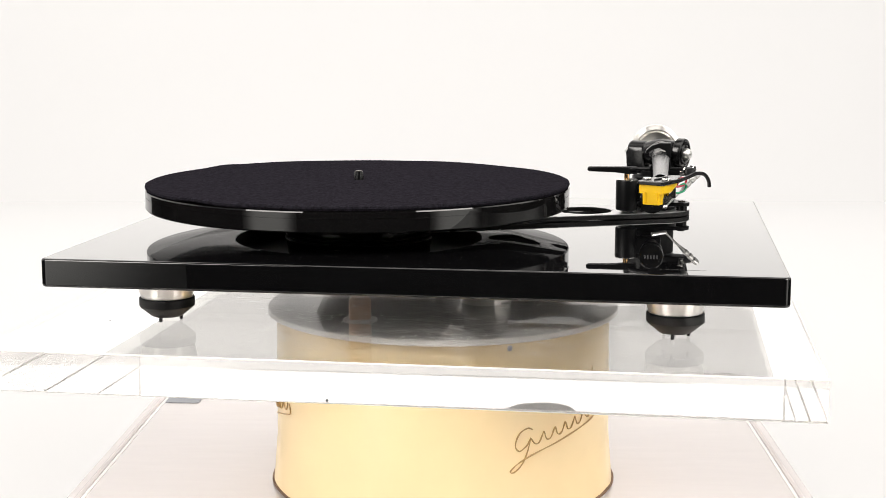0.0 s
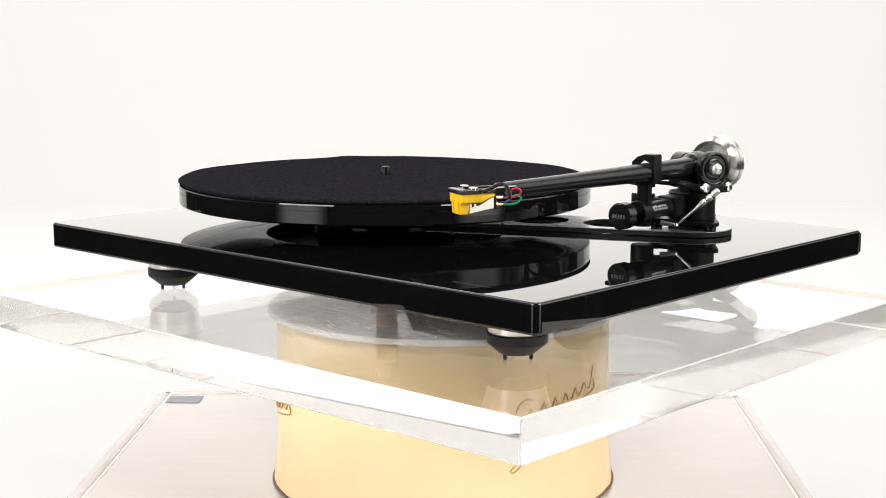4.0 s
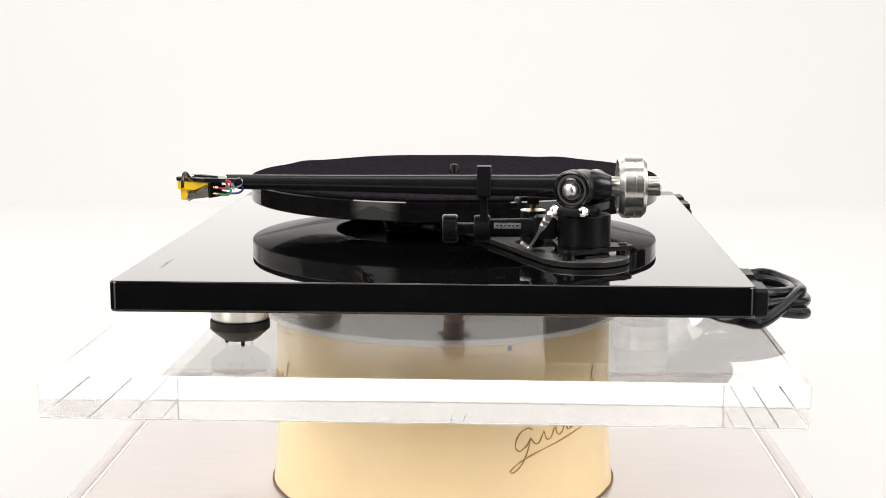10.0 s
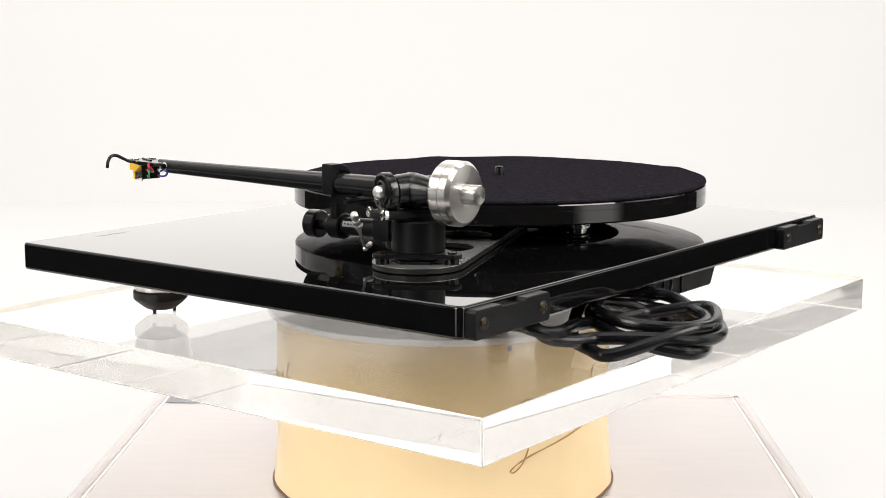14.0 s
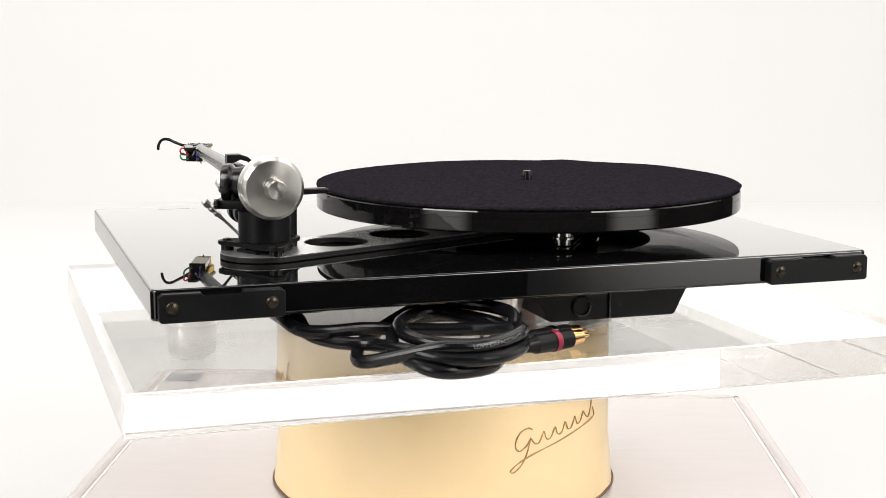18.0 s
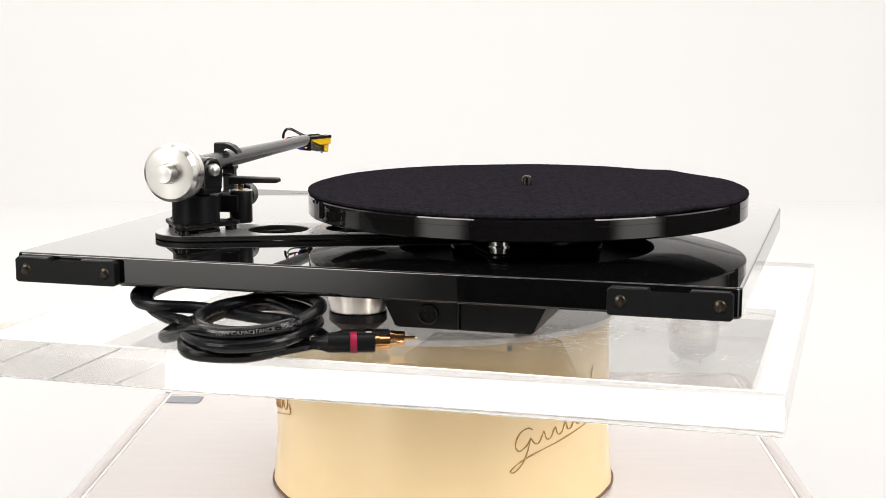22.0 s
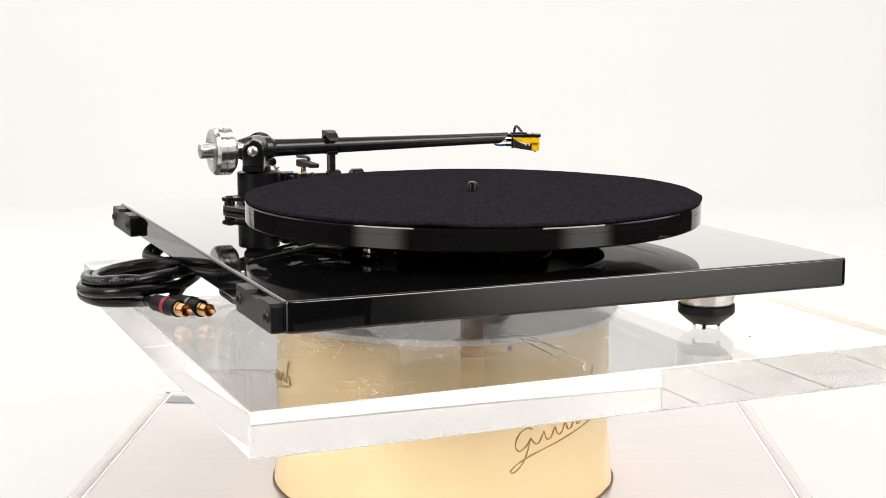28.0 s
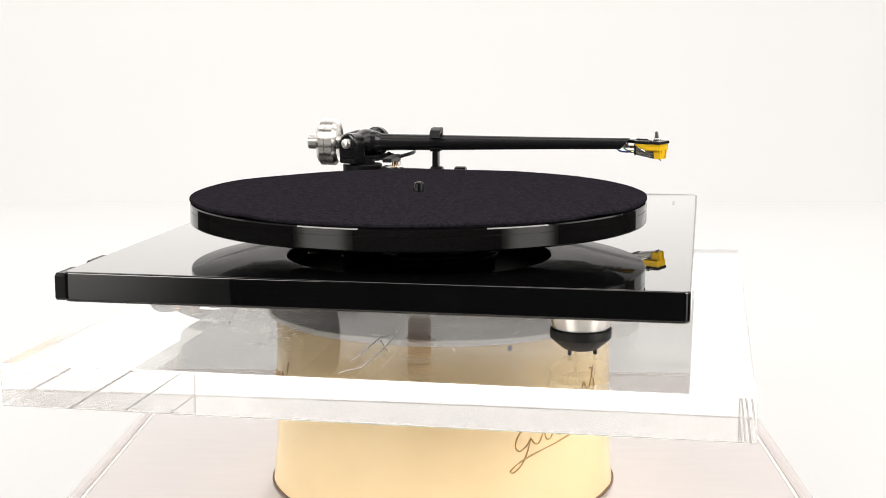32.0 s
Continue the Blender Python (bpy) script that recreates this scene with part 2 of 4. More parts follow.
# ---------------------------------------------------------------- studio
def build_studio():
    floor = link_mesh("floor", box(8, 6, 0.04, (0, -0.7, -0.92), 0), PAINT, False)
    tagged(floor, "white painted studio floor under the display", "floor", kind="structure")
    wall = link_mesh("wall_camera_side", box(8, 0.05, 4.2, (0, -3.6, 1.2), 0), DARKWALL, False)
    tagged(wall, "dark curtain wall behind the camera", "wall", kind="structure")
    for x, n, paint, text in ((-3.4, "wall_west", GREYWALL, "grey"), (3.4, "wall_east", PALEWALL, "white")):
        side = link_mesh(n, box(0.05, 6.4, 4.2, (x, -0.4, 1.2), 0), paint, False)
        tagged(side, text + " painted studio wall beside the display", "wall", kind="structure")
        # added unseen dark panel, keeps the platter's and plinth's low reflections black
        low = link_mesh("wainscot", box(0.03, 6.3, 0.95, (x - math.copysign(0.04, x), -0.4, -0.425), 0), DARKWALL, False)
        tagged(low, "added dark panel along the lower wall, darkening low reflections", "wainscot", kind="structure")
    top = link_mesh("ceiling", box(8, 7, 0.05, (0, -0.5, 3.3), 0), DARKWALL, False)
    tagged(top, "dark studio ceiling", "ceiling", kind="structure")
    rear = link_mesh("wall_north", box(8, 0.05, 4.2, (0, 2.1, 1.2), 0), DARKWALL, False)
    tagged(rear, "dark curtain wall behind the backdrop", "wall", kind="structure")
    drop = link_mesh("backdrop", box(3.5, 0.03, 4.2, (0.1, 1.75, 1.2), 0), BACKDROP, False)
    tagged(drop, "white paper backdrop made to glow as if evenly lit", "backdrop", kind="structure")


def build_reflector(x, y, paint, text):
    """An added foam board on two feet, out of the picture, to brighten the slab's edges."""
    board = new("added_reflector")
    board.location = (x, y, 0)
    tagged(board, text, "reflector")
    part("board", box(0.02, 1.5, 1.5, (0, 0, 0.82), 0.002, 1), paint, board)
    for dy in (-0.5, 0.5):
        part("leg", lathe([(0, -0.9), (0.014, -0.9), (0.014, 0.08), (0, 0.08)], (0, dy, 0), 12), DARKWALL, board, "black leg")


def build_softbox(eye, aim, hx, hy):
    """A lit softbox: black shell, white diffuser cloth, stand pole."""
    boxed = new("softbox")
    boxed.matrix_world = look(eye, aim)
    tagged(boxed, "lit studio softbox with black shell and white diffuser cloth", "softbox", "softboxes round the display")
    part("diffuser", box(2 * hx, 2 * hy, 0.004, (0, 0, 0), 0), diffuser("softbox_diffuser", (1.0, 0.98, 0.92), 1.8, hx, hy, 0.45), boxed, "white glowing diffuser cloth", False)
    shell = bmesh.new()
    rings = [[shell.verts.new((sx * x, sy * y, z)) for sx, sy in ((-1, -1), (1, -1), (1, 1), (-1, 1))] for x, y, z in ((hx + 0.01, hy + 0.01, -0.02), (hx + 0.01, hy + 0.01, 0.03), (0.1, 0.1, 0.45))]
    for a, b in zip(rings, rings[1:]):
        for i in range(4):
            shell.faces.new((a[i], a[(i + 1) % 4], b[(i + 1) % 4], b[i]))
    shell.faces.new(rings[-1])
    part("shell", shell, DARKWALL, boxed, "black cloth shell", False)
    part("pole", lathe([(0, -0.9 - eye[2]), (0.016, -0.9 - eye[2]), (0.016, 0), (0, 0)], (0, 0, 0), 16, boxed.matrix_world.to_3x3().inverted().to_4x4() @ Matrix.Identity(4)), DARKWALL, boxed, "black stand pole").location = (0, 0, 0.40)


build_studio()
build_reflector(-1.42, 0.80, PALEWALL, "added white foam reflector board, unseen, on thin black legs")
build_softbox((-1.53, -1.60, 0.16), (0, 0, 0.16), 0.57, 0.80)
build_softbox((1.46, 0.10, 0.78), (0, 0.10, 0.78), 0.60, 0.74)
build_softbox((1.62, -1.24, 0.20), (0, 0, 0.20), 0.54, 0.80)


# ---------------------------------------------------------------- stand, base and drum (still)
BASE_Z = -0.129


def build_stand():
    stand = new("display_table")
    stand.location = (0, 0, BASE_Z - 0.016)
    tagged(stand, "white shooting table whose top is made to glow", "table")
    part("tabletop", box(1.84, 1.98, 0.03, (0, 0.72, -0.015), 0.004), TABLETOP, stand, "white tabletop given a glow")
    for lx in (-0.84, 0.84):
        for ly in (-0.20, 1.62):
            part("leg", box(0.06, 0.06, 0.725, (lx, ly, -0.3925), 0.003), PAINT, stand)
    base = new("acrylic_base")
    base.matrix_world = pose(-0.001, -0.02, BASE_Z - 0.016, 0, 0, -1.75)
    tagged(base, "milky acrylic base plate with rounded edges on a white table", "base plate")
    part("plate", prism(rounded_rect(-0.2555, 0.2555, -0.255, 0.2465, 0.012), 0, 0.016, 0.0035), BASE, base)
    # white and grey strips paint in the reflections of the rounded edge
    for k, (sx, sy, px, py) in enumerate(((0.002, 0.482, -0.2445, -0.004), (0.002, 0.482, 0.2445, -0.004), (0.487, 0.002, 0, 0.2360))):
        part("edge_glint", box(sx, sy, 0.0003, (px, py, 0.0161), 0), PAINT, base, "white strip standing in for the edge's reflected line")
    for sx, sy, px, py in ((0.0032, 0.490, -0.2482, -0.004), (0.0032, 0.490, 0.2482, -0.004), (0.500, 0.0032, 0, 0.2397)):
        part("edge_tone_strip", box(sx, sy, 0.0005, (px, py, 0.0161), 0), EDGEGREY, base, "grey strip standing in for the bevel's tone")
    part("adhesive_pad", prism(rounded_rect(-0.243, -0.214, 0.205, 0.227, 0.002), 0.0162, 0.0166), GREYPAD, base, "grey adhesive pad")


def wave_mark(radius, a0, a1, z0, z1, width):
    """A flourish on the drum: a round hook, a row of waves, a tall end stroke and a looped underline."""
    def place(u, v):
        a = radians(a0 + (a1 - a0) * u)
        return (radius * math.sin(a), -radius * math.cos(a), z0 + (z1 - z0) * u + 0.66 * v)
    hook = [(0.215, 0.0105), (0.16, 0.0138), (0.08, 0.0105), (0.045, 0.0), (0.085, -0.0068), (0.155, -0.0035), (0.195, 0.0030)]
    row = [(0.19, 0.0035)]
    for k in range(5):
        u = 0.27 + 0.125 * k
        row += [(u - 0.035, -0.0042), (u + 0.010, -0.0046), (u + 0.048, 0.0028), (u + 0.062, 0.0036)]
    row += [(0.885, -0.0040), (0.93, -0.0036), (0.975, 0.0100), (0.99, 0.0150)]
    tail = [(0.99, 0.0020), (1.02, -0.0070), (0.985, -0.0098), (0.80, -0.0108), (0.50, -0.0122), (0.20, -0.0150), (0.06, -0.0195), (0.0, -0.0245), (0.035, -0.0265), (0.105, -0.0215), (0.155, -0.0120), (0.195, 0.0030)]
    strokes = []
    for run in (hook, row, tail):
        pts = spline([place(u, v) for u, v in run], 6)
        n = len(pts)
        strokes.append(tube(pts, [width * (0.55 + 0.45 * abs(math.sin(0.35 * i))) * (0.5 if i in (0, n - 1) else 1) for i in range(n)], 6))
    return merge(*strokes)


def build_drum():
    drum = new("display_drum")
    drum.location = (0, 0, BASE_Z)
    tagged(drum, "cream enamelled round drum with gold script marks on the acrylic base", "drum")
    top = -0.0285 - BASE_Z
    part("wall", lathe([(0.1195, 0.0), (0.1212, 0.0012), (0.1205, 0.006), (0.1182, 0.035), (0.1172, top - 0.003), (0.1162, top), (0, top)], seg=128), CREAM, drum)
    rim = []
    for i in range(160):
        a = 2 * math.pi * i / 160
        rim.append((0.1213 * math.cos(a), 0.1213 * math.sin(a), 0.0012 + 0.0007 * noise.noise((6 * math.cos(a), 6 * math.sin(a), 3))))
    part("rim", tube(rim, 0.0011, 6, True), RUST, drum, "chipped and rusty lower rim")
    part("script_mark", wave_mark(0.1184, 21.5, 58.5, 0.0520, 0.0655, 0.00055), LOGOGOLD, drum, "gold script mark")
    part("script_mark", wave_mark(0.1184, -98.5, -61.5, 0.0520, 0.0655, 0.00055), LOGOGOLD, drum, "gold script mark")
    part("spot", lathe([(0, 0), (0.0019, 0), (0.0015, 0.0005), (0, 0.0006)], (0.0425, -0.1096, 0.097), 12, axis_turn((0.37, -0.93, 0))), GREYPAD, drum, "small dark spot")


build_stand()
build_drum()


# ---------------------------------------------------------------- turning plate and acrylic slab
SLAB_Z = 0.0018


def build_slab():
    plate = new("turning_plate")
    plate["label"] = "scuffed pale metal turning plate on the drum"
    tagged(plate, category="turning plate")
    part("disc", lathe([(0, -0.0283), (0.121, -0.0283), (0.1235, -0.0272), (0.1235, -0.0242), (0.1225, -0.0236), (0, -0.0236)], seg=96), ZINC, plate)
    TURNING.append(plate)
    slab = new("acrylic_slab")
    tagged(slab, "thick clear acrylic slab with scratched top on the turning plate", "slab")
    body = part("block", box(0.4935, 0.4215, 0.0250, (-0.002, 0, SLAB_Z - 0.0125), 0.0007, 1), ACRYLIC, slab, smooth=False)
    body.visible_shadow = False
    body.data.materials.append(SAWN)
    body.data.materials.append(FROST)
    for p in body.data.polygons:
        if max(abs(c) for c in p.normal) < 0.99:
            p.material_index = 2
        elif abs(p.normal.z) < 0.5:
            p.material_index = 1
    rng = random.Random(4)
    bm = bmesh.new()
    clusters = ((-0.115, 0.13), (-0.114, 0.10), (-0.157, 0.076), (-0.224, 0.139), (-0.056, 0.13), (0.078, -0.09), (-0.071, -0.087), (0.02, -0.13))
    for i in range(800):
        a = rng.gauss(0.3, 0.9)
        if i >= 480:
            # rubbed streaks, close together
            cx, cy, ex, ey = ((0.010, -0.108, 0.045, 0.017), (-0.092, 0.130, 0.028, 0.022))[i % 5 == 0]
            x, y = cx + rng.gauss(0, ex), cy + rng.gauss(0, ey)
            length, w = abs(rng.gauss(0, 0.009)) + 0.002, rng.uniform(0.00005, 0.00014)
            a = rng.gauss(0.12, 0.28)
        elif i % 3 == 0:
            x, y = rng.gauss(-0.03, 0.07), rng.gauss(0, 0.08)
            length, w = abs(rng.gauss(0, 0.007)) + 0.001, rng.uniform(0.00012, 0.0003)
        else:
            cx, cy = clusters[i % len(clusters)]
            x, y = cx + rng.gauss(0, 0.016), cy + rng.gauss(0, 0.011)
            length, w = abs(rng.gauss(0, 0.006)) + 0.0012, rng.uniform(0.00010, 0.00030)
        dx, dy = math.cos(a), math.sin(a)
        bend = rng.gauss(0, 0.12)
        row = []
        for k in range(5):
            s = (k / 4 - 0.5) * length
            off = bend * length * (1 - (k / 2 - 1) ** 2)
            row.append((x + dx * s - dy * off, y + dy * s + dx * off, w * (1 - abs(k / 2 - 1)) + 0.00002))
        left = [bm.verts.new((px - dy * ww, py + dx * ww, SLAB_Z + 0.00012)) for px, py, ww in row]
        right = [bm.verts.new((px + dy * ww, py - dx * ww, SLAB_Z + 0.00012)) for px, py, ww in row]
        for k in range(4):
            bm.faces.new((left[k], right[k], right[k + 1], left[k + 1]))
    tagged(part("scratch", bm, SCRATCH, slab, "fine white scratches"), kind="stuff")
    # one long branching crack and a few specks of dirt
    crack = []
    for run in (((-0.1385, 0.0050), (-0.1465, 0.0045), (-0.1735, 0.0045), (-0.1955, 0.0044), (-0.2029, 0.0062), (-0.2211, 0.0066), (-0.2290, 0.0120), (-0.2374, 0.0155)), ((-0.1378, 0.0200), (-0.1382, 0.0120), (-0.1400, 0.0040)), ((-0.1432, 0.0125), (-0.1690, 0.0137), (-0.1795, 0.0140), (-0.1984, 0.0148), (-0.2049, 0.0170)), ((-0.1525, 0.0107), (-0.1744, 0.0031), (-0.1798, -0.0002))):
        pts = [(x, y, SLAB_Z + 0.0001) for x, y in run]
        crack.append(tube(spline(pts, 4), [0.0006 * (0.4 + 0.6 * rng.random()) for _ in range(4 * (len(pts) - 1) + 1)], 6, flat=0.3))
    part("crack", merge(*crack), SCRATCH, slab, "branching white crack")
    for x, y, z, n in ((-0.20, -0.12, SLAB_Z, (0, 0, 1)), (-0.035, -0.2108, -0.021, (0, -1, 0))):
        part("speck", lathe([(0, 0), (0.0009, 0), (0.0006, 0.0003), (0, 0.0004)], (x, y, z), 10, axis_turn(n)), RUBBER, slab, "dark speck of dirt")
    TURNING.append(slab)


build_slab()

# ---------------------------------------------------------------- record player
PX0, PX1, PY0, PY1 = -0.2222, 0.2254, -0.1748, 0.1834
PT, PB = 0.0508, 0.0332
SX, SY = -0.0612, 0.0050

player = new("record_player")
tagged(player, "gloss black record player with a black tonearm on three metal feet", "record player")
TURNING.append(player)


def eased_slab(x0, x1, y0, y1, r, z0, z1, ease):
    """A board with rounded corners and eased upper and lower edges."""
    steps = [(ease * (1 - math.sin(a)), z0 + ease * (1 - math.cos(a))) for a in [math.pi / 2 * k / 5 for k in range(6)]]
    steps += [(i, z0 + z1 - z) for i, z in steps[::-1]]
    bm = bmesh.new()
    rings = [[bm.verts.new((x, y, z)) for x, y in rounded_rect(x0 + i, x1 - i, y0 + i, y1 - i, r - i, 9)] for i, z in steps]
    n = len(rings[0])
    for a, b in zip(rings, rings[1:]):
        for i in range(n):
            bm.faces.new((a[i], a[(i + 1) % n], b[(i + 1) % n], b[i]))
    bm.faces.new(rings[0][::-1])
    bm.faces.new(rings[-1])
    return bm


def build_plinth():
    body = eased_slab(PX0, PX1, PY0, PY1, 0.0046, PB, PT, 0.0017)
    slab = part("plinth", body, LACQUER, player, "gloss black lacquered plinth")
    slab.data.set_sharp_from_angle(angle=radians(60))
    slab.modifiers.new("even_shading", "WEIGHTED_NORMAL").weight = 100
    for i in range(7):
        part("print_bar", box(0.0020 + 0.0012 * (i % 3), 0.0020, 0.00008, (0.152 + 0.0042 * i, -0.1565, PT + 0.00005), 0), LACQUERPRINT, player, "small grey printed mark")
    # hinge brackets on the rear edge
    for cx in (0.1876, -0.1838):
        pts = [(-0.0345, -0.0073), (-0.0330, -0.0086), (0.0330, -0.0086), (0.0345, -0.0073), (0.0345, 0.0055), (0.0325, 0.0073), (0.0115, 0.0073), (0.0105, 0.005), (-0.0105, 0.005), (-0.0115, 0.0073), (-0.0325, 0.0073), (-0.0345, 0.0055)]
        m = Matrix.Translation((cx, PY1, 0.0418)) @ pose(0, 0, 0, 90, 0, 180)
        br = part("hinge_bracket", prism(pts, -0.001, 0.0065, 0.0007, m), PLASTIC, player, "black plastic hinge bracket")
        for dx in (-0.0272, 0.0272):
            at = (cx + dx, PY1 + 0.0062, 0.0413)
            part("screw", merge(lathe([(0, 0.002), (0.0012, 0.0021), (0.0030, 0.0012), (0.0037, 0.0004), (0.0037, 0), (0, 0)], at, 20, axis_turn((0, 1, 0)))), DARKSCREW, br, "dark cross-head screw")
            part("cross_slot", merge(box(0.0034, 0.0006, 0.0009, (at[0], at[1] + 0.002, at[2]), 0), box(0.0009, 0.00062, 0.0034, (at[0], at[1] + 0.002, at[2]), 0)), RUBBER, br)


def foot(x, y):
    f = part("foot", lathe([(0, PB), (0.0202, PB), (0.0206, PB - 0.0006), (0.0166, 0.0174), (0.0152, 0.0160), (0, 0.0160)], (x, y, 0), 56), TURNED, player, "turned metal cone foot")
    part("rubber_base", lathe([(0.0150, 0.0165), (0.0166, 0.0173), (0.0175, 0.0172), (0.0179, 0.0166), (0.0179, 0.0118), (0.0171, 0.0107), (0.0104, 0.0052), (0.0094, 0.0047), (0, 0.0046)], (x, y, 0), 56), RUBBER, f, "black rubber base")
    for k in range(3):
        a = radians(20 + 120 * k)
        part("nub", lathe([(0, 0.0055), (0.0012, 0.0055), (0.0012, 0.0022), (0.0008, SLAB_Z), (0, SLAB_Z)], (x + 0.0088 * math.cos(a), y + 0.0088 * math.sin(a), 0), 10), RUBBER, f)


def build_feet():
    foot(0.1618, -0.1135)
    foot(-0.1642, -0.1115)
    foot(0.0137, 0.1400)


def build_underside():
    # motor cover: a tray with slanting ends
    pts = [(-0.0525, 0.0), (-0.0512, -0.003), (-0.0428, -0.0205), (-0.0405, -0.0215), (0.0405, -0.0215), (0.0428, -0.0205), (0.0512, -0.003), (0.0525, 0.0)]
    m = Matrix.Translation((-0.0585, 0.158, PB + 0.0004)) @ pose(0, 0, 0, 90, 0, 0)
    cover = part("motor_cover", prism(pts, 0.0, 0.085, 0.001, m), PLASTIC, player, "black plastic motor cover")
    part("power_socket", lathe([(0.0065, 0), (0.0065, 0.0012), (0.0056, 0.0016), (0.0050, 0.0012), (0.0050, -0.002), (0, -0.002)], (-0.0372, 0.1579, 0.0212), 28, axis_turn((0, 1, 0))), SATIN, cover, "round power socket")
    for k in range(4):
        a = radians(45 + 90 * k)
        part("socket_hole", lathe([(0, 0), (0.0008, 0), (0.0008, 0.0014), (0, 0.0014)], (-0.0372 + 0.0027 * math.cos(a), 0.1566, 0.0212 + 0.0027 * math.sin(a)), 8, axis_turn((0, 1, 0))), DARKSCREW, cover)
    part("rib", box(0.0016, 0.002, 0.016, (-0.056, 0.1585, 0.021), 0.0004, 2), SATIN, cover)
    # bearing stud below the platter
    rings = [(0.0083, 0.033)]
    for k in range(13):
        z = 0.0325 - 0.002 * k
        rings += [(0.0083, z), (0.0076, z - 0.001)]
    stud = part("bearing_stud", lathe(rings + [(0.0058, 0.0055), (0, 0.0055)], (SX, SY, 0), 32), BRASS, player, "threaded brass bearing stud")
    part("nut", lathe([(0.0080, 0.0236), (0.0122, 0.0236), (0.0126, 0.0226), (0.0122, 0.0216), (0.0080, 0.0216)], (SX, SY, 0), 28, close=False), PAINT, stud, "creamy white washer")


def build_platter():
    part("platter", lathe([(0, 0.0706), (0.0872, 0.0706), (0.0877, 0.0701), (0.0877, 0.0602), (0.0880, 0.0600), (0.1110, 0.0600), (0.1477, 0.0651), (0.1487, 0.0655), (0.1492, 0.0663), (0.1492, 0.0742), (0.14895, 0.0743), (0.14895, 0.0746), (0.1492, 0.0747), (0.1492, 0.0779), (0.1488, 0.0787), (0.1479, 0.0790), (0, 0.0790)], (SX, SY, 0), 192), GLOSS, player, "gloss black platter")
    sub = part("sub_platter", lathe([(0, 0.0512), (0.0500, 0.0512), (0.0507, 0.0518), (0.0507, 0.0700), (0, 0.0700)], (SX, SY, 0), 96), GLOSS, player, "black hub below the platter")
    part("recess_lining", lathe([(0.0505, 0.0700), (0.0868, 0.0700), (0.0874, 0.0694), (0.0874, 0.0606), (0.0876, 0.0606), (0.0876, 0.0698), (0.0870, 0.0704), (0.0505, 0.0704)], (SX, SY, 0), 128, close=False), RUBBER, sub, "matt black hollow under the platter")
    part("hub_ring", lathe([(0.0507, 0.0608), (0.0516, 0.0610), (0.0516, 0.0642), (0.0507, 0.0644)], (SX, SY, 0), 96, close=False), HUBMETAL, sub, "dark metal ring")
    part("spindle", lathe([(0, 0.0785), (0.0036, 0.0785), (0.0036, 0.0842), (0.0030, 0.0880), (0.0026, 0.0886), (0, 0.0886)], (SX, SY, 0), 32), SATIN, player, "dark centre spindle")
    part("spindle_top", lathe([(0, 0.0886), (0.0024, 0.0886), (0.0021, 0.0889), (0, 0.0890)], (SX, SY, 0), 24), DARKSCREW, player, "worn spindle top")
    pulley = part("motor_pulley", lathe([(0, PT), (0.0085, PT), (0.0085, 0.0515), (0.0066, 0.0518), (0.0066, 0.0555), (0.0074, 0.0560), (0.0074, 0.0580), (0.0062, 0.0585), (0.0062, 0.0618), (0.0072, 0.0622), (0.0072, 0.0632), (0, 0.0632)], (-0.0595, 0.0745, 0), 32), CHROME, player, "polished motor pulley")
    for z in (0.0560, 0.0590):
        a = arc(-0.0595, 0.0745, 0.0075, 0, 180, 10)
        b = arc(SX, SY, 0.0520, 180, 360, 40)
        part("drive_belt", tube([(x, y, z) for x, y in a + b], 0.0007, 6, True), RUBBER, player, "thin black drive belt")


def build_brace():
    cx, cy = 0.1452, 0.0925
    d = Vector((SX - cx, SY - cy))
    length = d.length
    ang = math.degrees(math.atan2(d.y, d.x))
    w = 0.0272
    outer = arc(0, 0, w, 90, 270, 24) + arc(length, 0, w * 1.1, -90, 90, 24)
    holes = [(0.0546, 0, 0.0205), (0.107, 0, 0.0205)]
    turn = Matrix.Translation((cx, cy, 0)) @ pose(0, 0, 0, 0, 0, ang)

    def plate(z0, z1, grow):
        bm = bmesh.new()
        edges = []
        for loop in [[(x if 0 <= x <= length else x, y) for x, y in outer]] + [arc(hx, hy, r, 0, 360 - 360 / 40, 39) for hx, hy, r in holes]:
            vs = [bm.verts.new((x, y * grow, z0)) for x, y in loop]
            edges += [bm.edges.new((vs[i], vs[(i + 1) % len(vs)])) for i in range(len(vs))]
        bmesh.ops.triangle_fill(bm, use_beauty=True, edges=edges)
        for f in [f for f in bm.faces if any((f.calc_center_median().xy - Vector((hx, hy))).length < r * 0.93 and all(abs((v.co.xy - Vector((hx, hy))).length - r) < 1e-4 for v in f.verts) for hx, hy, r in holes)]:
            bm.faces.remove(f)
        res = bmesh.ops.extrude_face_region(bm, geom=bm.faces[:])
        for v in res["geom"]:
            if isinstance(v, bmesh.types.BMVert):
                v.co.z = z1
        bm.transform(turn)
        return bm
    br = part("brace", plate(0.0523, 0.0543, 0.985), RUBBER, player, "laminated brace between bearing and tonearm")
    part("upper_skin", plate(0.0544, 0.0549, 1.0), GREYPLATE, br, "satin grey upper skin")
    part("lower_skin", plate(0.0514, 0.0522, 1.0), RUBBER, br, "black lower skin")


build_plinth()
build_feet()
build_underside()
build_platter()
build_brace()

# ---------------------------------------------------------------- tonearm
CX, CY = 0.1452, 0.0925          # arm base axis
PIVOT = Vector((0.1503, 0.0912, 0.0967))
HEAD = Vector((0.1508, -0.1300, 0.0985))
OFFSET = radians(23.5)
BEAR = Vector((0.0463, -0.0201, -0.0005)).normalized()     # bearing axis, towards the outer side


